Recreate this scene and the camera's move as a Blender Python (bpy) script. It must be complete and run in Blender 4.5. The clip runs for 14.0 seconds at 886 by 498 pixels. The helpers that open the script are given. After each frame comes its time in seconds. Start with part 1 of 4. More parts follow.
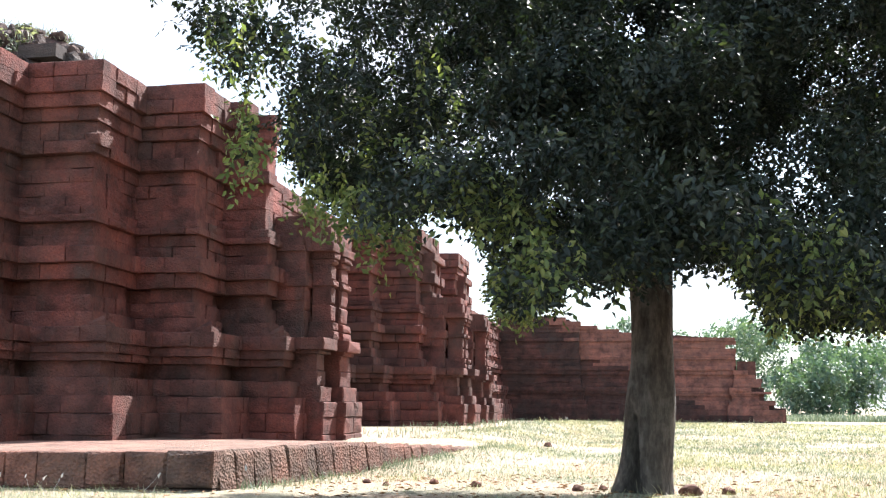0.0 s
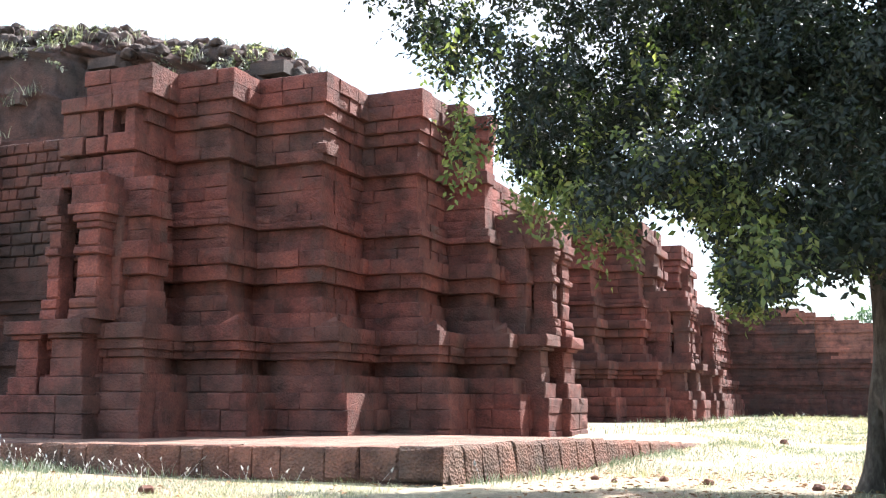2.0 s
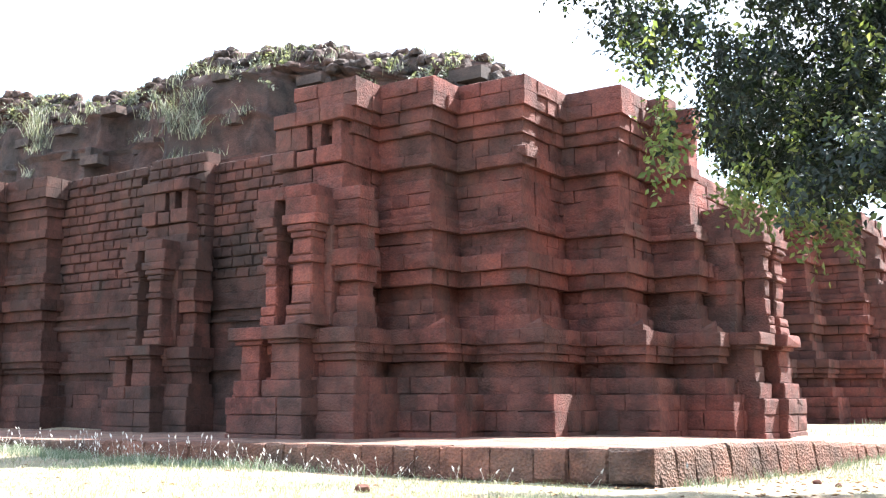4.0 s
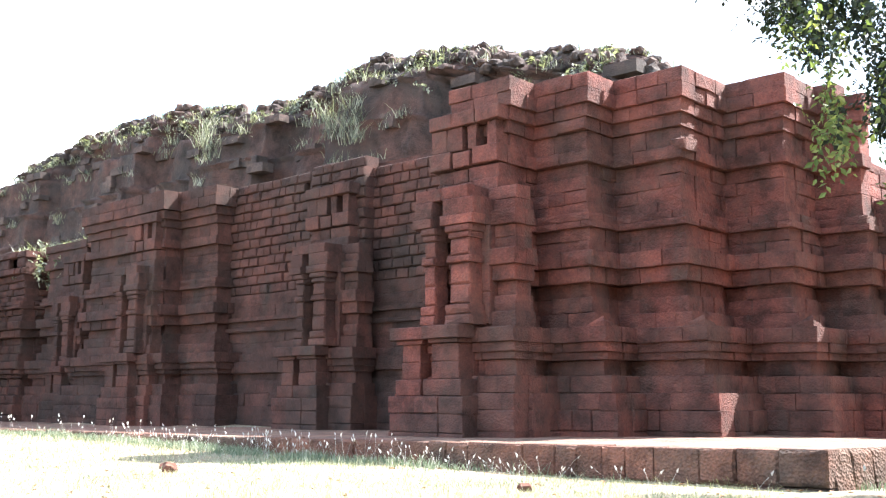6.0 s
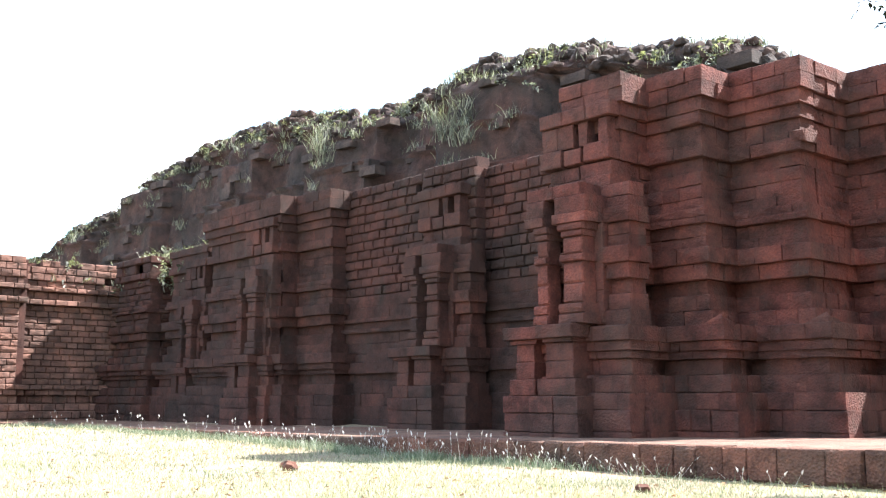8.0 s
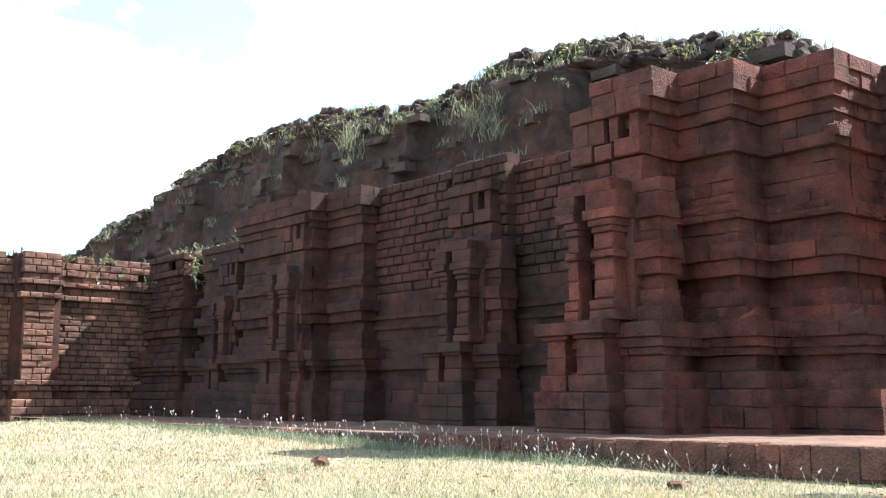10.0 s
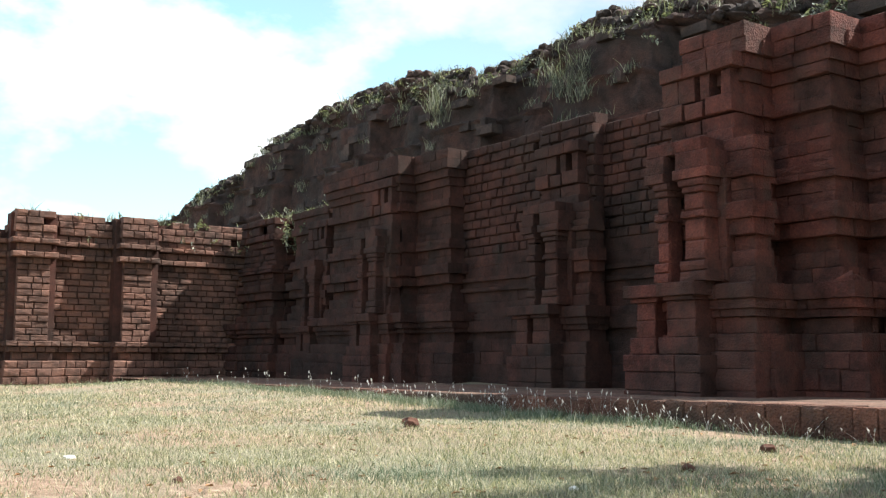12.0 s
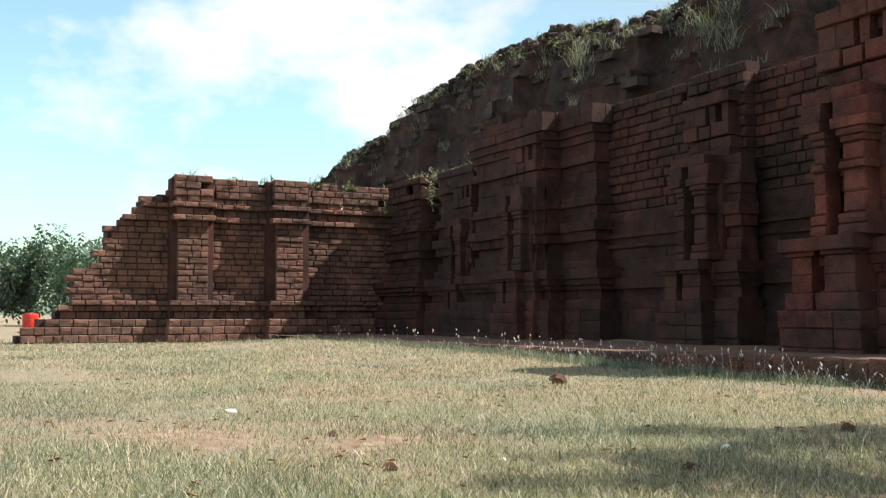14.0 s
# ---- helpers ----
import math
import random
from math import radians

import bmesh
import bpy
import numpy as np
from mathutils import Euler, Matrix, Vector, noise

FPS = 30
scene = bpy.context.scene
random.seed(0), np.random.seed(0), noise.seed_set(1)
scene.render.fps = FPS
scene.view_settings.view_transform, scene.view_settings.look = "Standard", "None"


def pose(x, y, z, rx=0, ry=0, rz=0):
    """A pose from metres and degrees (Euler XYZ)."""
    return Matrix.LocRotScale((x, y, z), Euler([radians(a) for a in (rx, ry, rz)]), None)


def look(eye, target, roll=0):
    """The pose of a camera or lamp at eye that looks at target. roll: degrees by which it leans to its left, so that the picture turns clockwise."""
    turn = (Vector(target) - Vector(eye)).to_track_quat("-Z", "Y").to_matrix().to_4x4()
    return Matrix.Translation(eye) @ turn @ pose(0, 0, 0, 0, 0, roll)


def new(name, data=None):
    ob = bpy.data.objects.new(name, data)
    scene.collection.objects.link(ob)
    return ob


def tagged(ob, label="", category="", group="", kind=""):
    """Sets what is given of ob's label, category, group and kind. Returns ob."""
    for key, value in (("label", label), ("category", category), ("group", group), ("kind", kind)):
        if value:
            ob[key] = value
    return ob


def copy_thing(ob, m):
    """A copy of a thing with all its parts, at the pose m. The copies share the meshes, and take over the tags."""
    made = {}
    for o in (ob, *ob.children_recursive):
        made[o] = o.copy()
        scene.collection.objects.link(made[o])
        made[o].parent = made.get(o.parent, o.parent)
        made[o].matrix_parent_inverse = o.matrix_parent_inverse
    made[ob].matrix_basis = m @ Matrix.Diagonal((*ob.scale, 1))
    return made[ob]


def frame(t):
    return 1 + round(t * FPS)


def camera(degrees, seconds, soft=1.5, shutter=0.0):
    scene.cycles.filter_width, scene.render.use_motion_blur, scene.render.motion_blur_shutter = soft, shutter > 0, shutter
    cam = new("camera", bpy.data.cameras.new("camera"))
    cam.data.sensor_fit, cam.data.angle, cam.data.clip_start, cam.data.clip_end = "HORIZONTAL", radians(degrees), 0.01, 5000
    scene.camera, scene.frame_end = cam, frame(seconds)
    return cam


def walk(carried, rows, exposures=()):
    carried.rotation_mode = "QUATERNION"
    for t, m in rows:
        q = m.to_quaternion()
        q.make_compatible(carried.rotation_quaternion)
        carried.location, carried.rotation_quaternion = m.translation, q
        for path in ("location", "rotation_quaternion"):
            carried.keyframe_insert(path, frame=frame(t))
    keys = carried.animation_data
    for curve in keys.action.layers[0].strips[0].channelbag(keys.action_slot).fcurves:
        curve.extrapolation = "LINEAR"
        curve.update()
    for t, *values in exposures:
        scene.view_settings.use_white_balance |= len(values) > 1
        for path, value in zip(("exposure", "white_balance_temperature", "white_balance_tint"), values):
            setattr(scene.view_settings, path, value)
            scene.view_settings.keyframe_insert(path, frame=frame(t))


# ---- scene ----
cam = camera(45.93, 14.0, soft=1.3)
EYE = (0.0, 0.0, 0.9)
# seconds, yaw (to the left of +y), pitch (up), lean to the right
ROWS = [
    (0, 11.00, 8.48, -0.43),
    (0.5, 13.88, 8.32, -0.30),
    (1, 17.81, 8.25, -0.23),
    (1.5, 20.33, 8.22, -0.18),
    (2, 23.16, 8.21, -0.20),
    (2.5, 25.60, 8.18, -0.17),
    (3, 28.23, 8.20, -0.11),
    (3.5, 31.29, 8.24, -0.04),
    (6, 43.03, 8.19, -0.08),
    (6.5, 43.96, 8.20, -0.05),
    (7, 45.53, 8.20, -0.00),
    (7.5, 47.13, 8.20, -0.04),
    (8, 49.24, 8.18, -0.01),
    (10.5, 51.71, 7.92, -0.12),
    (11, 52.92, 7.82, -0.17),
    (11.5, 53.54, 7.39, -0.26),
    (12, 55.72, 5.91, -0.17),
    (12.5, 57.70, 5.83, -0.20),
    (13, 60.95, 3.65, -0.05),
    (13.5, 63.05, 3.61, 0.00),
    (14, 63.71, 3.58, 0.08),
]
EXPOSURES = [(0.0, 2.25, 6000, 14), (1.5, 2.42, 6000, 14), (3.5, 2.95, 6000, 14), (6.0, 3.05, 6000, 13), (8.0, 2.58, 6000, 12), (10.5, 1.9, 6000, 8), (11.5, 1.5, 6150, 7), (12.5, 1.2, 6400, 8), (14.0, 0.97, 6500, 8)]
walk(cam, [(t, pose(*EYE, 90 + pitch, roll, yaw)) for t, yaw, pitch, roll in ROWS], EXPOSURES)

# ---- world, sun, exposure ----
SUN_YAW, SUN_EL = -23.0, 49.0        # degrees to the left of +y, and up
sy, se = radians(SUN_YAW), radians(SUN_EL)
SUN_DIR = Vector((-math.sin(sy) * math.cos(se), math.cos(sy) * math.cos(se), math.sin(se)))
world = bpy.data.worlds.new("world")
scene.world = world
world.use_nodes = True
wn, wl = world.node_tree.nodes, world.node_tree.links
wn.clear()
w_out, w_bg, w_sky = wn.new("ShaderNodeOutputWorld"), wn.new("ShaderNodeBackground"), wn.new("ShaderNodeTexSky")
w_sky.sky_type, w_sky.sun_disc = "NISHITA", False
w_sky.sun_elevation, w_sky.sun_rotation = radians(SUN_EL), radians(-SUN_YAW)
w_sky.air_density, w_sky.dust_density, w_sky.ozone_density = 1.0, 1.6, 1.0
w_co, w_map, w_noise, w_ramp, w_mix = (wn.new("ShaderNodeTexCoord"), wn.new("ShaderNodeMapping"), wn.new("ShaderNodeTexNoise"),
                                       wn.new("ShaderNodeValToRGB"), wn.new("ShaderNodeMixRGB"))
w_map.inputs["Scale"].default_value = (1.0, 1.0, 1.9)
w_map.inputs["Location"].default_value = (0.62, 0.1, 0.35)
w_noise.inputs["Scale"].default_value, w_noise.inputs["Detail"].default_value, w_noise.inputs["Roughness"].default_value = 2.6, 9.0, 0.55
w_ramp.color_ramp.elements[0].position, w_ramp.color_ramp.elements[1].position = 0.49, 0.57
w_mix.inputs["Color2"].default_value = (17.0, 17.2, 17.5, 1)
wl.new(w_co.outputs["Generated"], w_map.inputs["Vector"])
wl.new(w_map.outputs["Vector"], w_noise.inputs["Vector"])
wl.new(w_noise.outputs["Fac"], w_ramp.inputs["Fac"])
wl.new(w_ramp.outputs["Color"], w_mix.inputs["Fac"])
w_gain = wn.new("ShaderNodeMixRGB")
w_gain.blend_type, w_gain.inputs["Fac"].default_value, w_gain.inputs["Color2"].default_value = "MULTIPLY", 1.0, (3.9, 4.4, 3.9, 1)
wl.new(w_sky.outputs["Color"], w_gain.inputs["Color1"])
wl.new(w_gain.outputs["Color"], w_mix.inputs["Color1"])
# pale haze towards the sun
w_dot, w_hr, w_haze = wn.new("ShaderNodeVectorMath"), wn.new("ShaderNodeValToRGB"), wn.new("ShaderNodeMixRGB")
w_dot.operation = "DOT_PRODUCT"
w_dot.inputs[1].default_value = tuple(SUN_DIR)
w_hr.color_ramp.elements[0].position, w_hr.color_ramp.elements[1].position = 0.22, 0.55
w_hr.color_ramp.elements[1].color = (0.75, 0.75, 0.75, 1)
w_haze.inputs["Color2"].default_value = (7.0, 7.2, 7.6, 1)
wl.new(w_co.outputs["Generated"], w_dot.inputs[0])
wl.new(w_dot.outputs["Value"], w_hr.inputs["Fac"])
wl.new(w_hr.outputs["Color"], w_haze.inputs["Fac"])
wl.new(w_mix.outputs["Color"], w_haze.inputs["Color1"])
wl.new(w_haze.outputs["Color"], w_bg.inputs["Color"])
w_bg.inputs["Strength"].default_value = 0.033
wl.new(w_bg.outputs["Background"], w_out.inputs["Surface"])

sun = new("sun", bpy.data.lights.new("sun", "SUN"))
sun.data.energy, sun.data.angle, sun.data.color = 5.0, radians(0.55), (1.0, 0.95, 0.86)
sun.matrix_world = look(SUN_DIR * 60, (0, 0, 0))


# ---- materials ----
def mat(name, rough=0.9):
    m = bpy.data.materials.new(name)
    m.use_nodes = True
    nt = m.node_tree
    b = nt.nodes["Principled BSDF"]
    b.inputs["Roughness"].default_value = rough
    b.inputs["Specular IOR Level"].default_value = 0.25
    return m, nt, b


def nz(nt, vec, scale, detail=4.0, rough=0.6):
    n = nt.nodes.new("ShaderNodeTexNoise")
    n.inputs["Scale"].default_value, n.inputs["Detail"].default_value, n.inputs["Roughness"].default_value = scale, detail, rough
    nt.links.new(vec, n.inputs["Vector"])
    return n.outputs["Fac"]


def ramp(nt, fac, stops):
    r = nt.nodes.new("ShaderNodeValToRGB")
    e = r.color_ramp.elements
    while len(e) < len(stops):
        e.new(0.5)
    for el, (p, c) in zip(e, stops):
        el.position, el.color = p, (*c, 1)
    nt.links.new(fac, r.inputs["Fac"])
    return r.outputs["Color"]


def mixc(nt, fac, a, b, mode="MIX"):
    n = nt.nodes.new("ShaderNodeMixRGB")
    n.blend_type = mode
    for key, v in (("Fac", fac), ("Color1", a), ("Color2", b)):
        if hasattr(v, "links"):
            nt.links.new(v, n.inputs[key])
        elif key == "Fac":
            n.inputs[key].default_value = v
        else:
            n.inputs[key].default_value = (*v, 1)
    return n.outputs["Color"]


def bump(nt, b, height, strength, dist):
    n = nt.nodes.new("ShaderNodeBump")
    n.inputs["Strength"].default_value, n.inputs["Distance"].default_value = strength, dist
    nt.links.new(height, n.inputs["Height"])
    nt.links.new(n.outputs["Normal"], b.inputs["Normal"])


def world_pos(nt):
    return nt.nodes.new("ShaderNodeNewGeometry").outputs["Position"]


def laterite(name, dark, light, stain, island=False, moss=0.6, deep=0.022):
    """Pitted iron-red laterite: grain, pits, a shade of its own for every block, dark lichen and damp stains."""
    m, nt, b = mat(name, 0.93)
    p = world_pos(nt)
    if island:
        rnd = nt.nodes.new("ShaderNodeNewGeometry").outputs["Random Per Island"]
    else:
        rnd = nt.nodes.new("ShaderNodeObjectInfo").outputs["Random"]
    tone = ramp(nt, rnd, [(0.0, dark), (0.55, tuple((a + c) / 2 for a, c in zip(dark, light))), (1.0, light)])
    grain = ramp(nt, nz(nt, p, 26, 6, 0.7), [(0.30, (0.66, 0.64, 0.64)), (0.55, (1, 1, 1)), (0.72, (1.55, 1.46, 1.34))])
    col = mixc(nt, 1.0, tone, grain, "MULTIPLY")
    big = ramp(nt, nz(nt, p, 0.55, 5, 0.62), [(0.40, (0, 0, 0)), (0.62, (1, 1, 1))])
    col = mixc(nt, mixc(nt, 1.0, big, (moss, moss, moss), "MULTIPLY"), col, stain)
    blotch = ramp(nt, nz(nt, p, 2.1, 6, 0.68), [(0.34, (0.46, 0.49, 0.50)), (0.52, (1, 1, 1)), (0.68, (1.34, 1.26, 1.20))])
    col = mixc(nt, 1.0, col, blotch, "MULTIPLY")
    streaks = nt.nodes.new("ShaderNodeMapping")
    streaks.inputs["Scale"].default_value = (1.6, 1.6, 0.45)
    nt.links.new(p, streaks.inputs["Vector"])
    lichen = ramp(nt, nz(nt, streaks.outputs["Vector"], 1.3, 7, 0.66), [(0.54, (0, 0, 0)), (0.70, (0.55, 0.55, 0.55))])
    col = mixc(nt, lichen, col, tuple(0.55 * a + 0.45 * c for a, c in zip(stain, (0.055, 0.050, 0.040))))
    spots = ramp(nt, nz(nt, p, 6.5, 5, 0.7), [(0.57, (0, 0, 0)), (0.72, (0.55, 0.55, 0.55))])
    col = mixc(nt, spots, col, (0.062, 0.042, 0.036))
    nt.links.new(col, b.inputs["Base Color"])
    v = nt.nodes.new("ShaderNodeTexVoronoi")
    v.inputs["Scale"].default_value = 30
    nt.links.new(p, v.inputs["Vector"])
    add = nt.nodes.new("ShaderNodeMath")
    add.operation = "ADD"
    nt.links.new(v.outputs["Distance"], add.inputs[0])
    nt.links.new(nz(nt, p, 16, 8, 0.72), add.inputs[1])
    bump(nt, b, add.outputs[0], 0.6, deep)
    return m


RED_D, RED_L = (0.098, 0.0315, 0.0245), (0.156, 0.0505, 0.039)
m_block = laterite("laterite_block", RED_D, RED_L, (0.052, 0.036, 0.030))
m_blocks = laterite("laterite_blocks_joined", RED_D, RED_L, (0.052, 0.036, 0.030), island=True)
# Bastion laterite darkened: recess shade and heavier stains put into the colour.
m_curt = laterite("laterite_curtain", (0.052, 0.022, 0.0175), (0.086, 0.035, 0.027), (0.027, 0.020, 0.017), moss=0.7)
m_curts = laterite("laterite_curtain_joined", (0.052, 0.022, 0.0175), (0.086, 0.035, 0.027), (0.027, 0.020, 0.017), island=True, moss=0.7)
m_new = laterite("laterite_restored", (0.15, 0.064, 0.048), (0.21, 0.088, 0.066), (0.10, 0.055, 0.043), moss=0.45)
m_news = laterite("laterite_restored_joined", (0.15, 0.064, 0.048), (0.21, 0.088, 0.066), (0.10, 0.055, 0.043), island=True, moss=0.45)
# Bastion laterite again, toned down so the pavilions' shade sits in the colour.
m_shade = laterite("laterite_pavilion_shaded", (0.066, 0.0265, 0.0205), (0.106, 0.041, 0.031), (0.035, 0.025, 0.021), moss=0.65)
m_tier = laterite("laterite_tier", (0.075, 0.040, 0.034), (0.085, 0.046, 0.038), (0.036, 0.032, 0.030), moss=0.8, deep=0.06)
m_core = laterite("laterite_core", (0.07, 0.030, 0.024), (0.08, 0.033, 0.026), (0.04, 0.028, 0.024))
m_old = laterite("laterite_weathered", (0.056, 0.040, 0.037), (0.112, 0.074, 0.064), (0.034, 0.031, 0.029), island=True, moss=0.75)
m_oldp = laterite("laterite_weathered_piece", (0.056, 0.040, 0.037), (0.112, 0.074, 0.064), (0.034, 0.031, 0.029), moss=0.75)
m_wing = laterite("laterite_wing", (0.14, 0.074, 0.058), (0.22, 0.118, 0.090), (0.055, 0.041, 0.036), island=True, moss=0.5)
m_wingp = laterite("laterite_wing_piece", (0.14, 0.074, 0.058), (0.22, 0.118, 0.090), (0.055, 0.041, 0.036), moss=0.5)
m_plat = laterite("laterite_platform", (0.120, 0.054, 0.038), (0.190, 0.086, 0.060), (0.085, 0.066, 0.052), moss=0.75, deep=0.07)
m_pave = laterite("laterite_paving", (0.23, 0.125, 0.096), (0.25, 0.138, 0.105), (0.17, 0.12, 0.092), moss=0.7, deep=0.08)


def ground_material():
    m, nt, b = mat("ground_soil_and_turf", 0.97)
    p = world_pos(nt)
    soil = ramp(nt, nz(nt, p, 7, 8, 0.7), [(0.3, (0.17, 0.105, 0.07)), (0.5, (0.30, 0.205, 0.145)), (0.7, (0.45, 0.34, 0.255))])
    turf = ramp(nt, nz(nt, p, 22, 8, 0.75), [(0.3, (0.07, 0.066, 0.042)), (0.5, (0.22, 0.20, 0.135)), (0.72, (0.46, 0.41, 0.31))])
    far = ramp(nt, nz(nt, p, 0.35, 6, 0.65), [(0.40, (0, 0, 0)), (0.56, (1, 1, 1))])
    col = mixc(nt, far, soil, turf)
    patches = ramp(nt, nz(nt, p, 1.7, 5, 0.65), [(0.55, (0, 0, 0)), (0.70, (0.7, 0.7, 0.7))])
    col = mixc(nt, patches, col, soil)
    nt.links.new(col, b.inputs["Base Color"])
    bump(nt, b, nz(nt, p, 18, 8, 0.75), 0.8, 0.05)
    return m


m_ground = ground_material()


def leaf_material(name, stops, trans=0.35, tint=(1.6, 1.8, 0.7)):
    m, nt, b = mat(name, 0.5)
    rnd = nt.nodes.new("ShaderNodeNewGeometry").outputs["Random Per Island"]
    col = ramp(nt, rnd, stops)
    nt.links.new(col, b.inputs["Base Color"])
    t = nt.nodes.new("ShaderNodeBsdfTranslucent")
    nt.links.new(mixc(nt, 1.0, col, tint, "MULTIPLY"), t.inputs["Color"])
    mx = nt.nodes.new("ShaderNodeMixShader")
    mx.inputs[0].default_value = trans
    nt.links.new(b.outputs[0], mx.inputs[1])
    nt.links.new(t.outputs[0], mx.inputs[2])
    nt.links.new(mx.outputs[0], nt.nodes["Material Output"].inputs["Surface"])
    return m


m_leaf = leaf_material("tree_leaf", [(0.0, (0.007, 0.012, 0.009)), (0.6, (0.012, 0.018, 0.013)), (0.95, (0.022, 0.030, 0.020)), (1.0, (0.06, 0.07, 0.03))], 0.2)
# Young leaf green, brightened so sunlight through the tips is in the colour.
m_young_lit = leaf_material("young_leaf_sunlit", [(0.0, (0.060, 0.082, 0.030)), (0.6, (0.105, 0.132, 0.048)), (1.0, (0.20, 0.21, 0.08))], 0.45, (1.4, 1.5, 0.8))
m_bush = leaf_material("shrub_leaf", [(0.0, (0.05, 0.056, 0.043)), (0.5, (0.11, 0.115, 0.09)), (1.0, (0.36, 0.35, 0.29))], 0.2)
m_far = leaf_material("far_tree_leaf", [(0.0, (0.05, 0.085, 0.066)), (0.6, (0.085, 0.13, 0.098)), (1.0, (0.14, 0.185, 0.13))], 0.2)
m_grass = leaf_material("dry_grass", [(0.0, (0.085, 0.10, 0.062)), (0.4, (0.205, 0.212, 0.145)), (0.75, (0.405, 0.362, 0.268)), (1.0, (0.57, 0.50, 0.40))], 0.18)
m_lush = leaf_material("lush_grass", [(0.0, (0.08, 0.105, 0.06)), (0.6, (0.145, 0.175, 0.12)), (1.0, (0.35, 0.36, 0.28))], 0.2, (1.15, 1.3, 0.95))
m_plume = leaf_material("seed_plume", [(0.0, (0.46, 0.42, 0.38)), (1.0, (0.78, 0.74, 0.70))], 0.3, (1.0, 1.0, 1.0))


def bark_material():
    m, nt, b = mat("tree_bark", 0.9)
    p = nt.nodes.new("ShaderNodeNewGeometry").outputs["Position"]
    mp = nt.nodes.new("ShaderNodeMapping")
    mp.inputs["Scale"].default_value = (1, 1, 0.28)
    nt.links.new(p, mp.inputs["Vector"])
    f = nz(nt, mp.outputs["Vector"], 16, 8, 0.7)
    col = ramp(nt, f, [(0.3, (0.022, 0.017, 0.014)), (0.5, (0.066, 0.054, 0.046)), (0.72, (0.135, 0.115, 0.10))])
    lich = ramp(nt, nz(nt, p, 3.2, 5, 0.65), [(0.52, (0, 0, 0)), (0.68, (0.6, 0.6, 0.6))])
    col = mixc(nt, lich, col, (0.15, 0.135, 0.12))
    nt.links.new(col, b.inputs["Base Color"])
    bump(nt, b, f, 0.9, 0.05)
    return m


m_bark = bark_material()


def plain(name, lo, hi, scale=12.0, rough=0.7):
    m, nt, b = mat(name, rough)
    nt.links.new(ramp(nt, nz(nt, world_pos(nt), scale, 5), [(0.35, lo), (0.65, hi)]), b.inputs["Base Color"])
    return m


m_redp = plain("red_paint", (0.42, 0.025, 0.016), (0.55, 0.05, 0.03), 5, 0.45)
m_white = plain("white_litter", (0.55, 0.53, 0.5), (0.8, 0.78, 0.75), 9)
m_stone = plain("loose_laterite", (0.06, 0.030, 0.022), (0.135, 0.062, 0.042), 9, 0.95)
m_dead = plain("dead_leaf", (0.12, 0.06, 0.03), (0.3, 0.17, 0.08), 9, 0.8)
m_concrete = plain("pale_concrete", (0.3, 0.28, 0.25), (0.45, 0.42, 0.38), 3, 0.9)


# ---- mesh helpers ----
def obj(name, verts, faces, material, parent=None, label="", smooth=False):
    me = bpy.data.meshes.new(name)
    me.from_pydata([tuple(v) for v in verts], [], [tuple(f) for f in faces])
    me.materials.append(material)
    if smooth:
        me.polygons.foreach_set("use_smooth", [True] * len(me.polygons))
    ob = new(name, me)
    if parent is not None:
        ob.parent = parent
    if label:
        ob["label"] = label
    return ob


def empty(name, at=(0, 0, 0), rz=0.0):
    ob = new(name)
    ob.matrix_world = pose(*at, 0, 0, rz)
    return ob


def lerp_table(pts, x):
    for (a, za), (c, zc) in zip(pts, pts[1:]):
        if x <= c:
            return za + (zc - za) * (x - a) / (c - a)
    return pts[-1][1]


rng = random.Random(7)


def block_variant(r, worn=1.0, uneven=1.0):
    """A hewn block, one unit long, deep and high, face towards -y, with chipped uneven edges; its middle is the origin."""
    cx, cz, cy = 0.022 * worn, 0.05 * worn, 0.055 * worn
    j = lambda s: r.uniform(-s, s) * uneven
    v = []
    for x in (-0.5, 0.5):
        for z in (-0.5, 0.5):
            v.append((x, 0.5, z))
    outer = [(-0.5, -0.5), (0.5, -0.5), (0.5, 0.5), (-0.5, 0.5)]
    for x, z in outer:
        v.append((x + j(0.004), -0.5 + cy + j(0.025), z + j(0.008)))
    inner = []
    for k in range(8):
        a, c = outer[k // 2], outer[(k // 2 + 1) % 4]
        f = 0.0 if k % 2 == 0 else r.uniform(0.3, 0.7)
        x, z = a[0] + (c[0] - a[0]) * f, a[1] + (c[1] - a[1]) * f
        x = max(-0.5 + cx, min(0.5 - cx, x)) + j(0.015)
        z = max(-0.5 + cz, min(0.5 - cz, z)) + j(0.03)
        inner.append((x, -0.5 + j(0.035), z))
    v += inner
    v.append((j(0.1), -0.5 - 0.02 + j(0.03), j(0.1)))
    f = []
    for k in range(4):
        o0, o1 = 4 + k, 4 + (k + 1) % 4
        i0, i1, i2 = 8 + 2 * k, 9 + 2 * k, 8 + (2 * k + 2) % 8
        f += [(o0, o1, i2, i1), (o0, i1, i0)]
    for k in range(8):
        f.append((8 + k, 8 + (k + 1) % 8, 16))
    f += [(0, 1, 7, 4), (3, 2, 5, 6), (1, 3, 6, 7), (2, 0, 4, 5)]
    return v, f


VARIANTS = [block_variant(rng, 1.05, 0.7) for _ in range(14)] + [block_variant(rng, 2.2, 0.9) for _ in range(10)]   # the last ten are worn round
VARIANTS += [block_variant(random.Random(90 + k), 0.32, 0.8) for k in range(6)]      # hewn flat


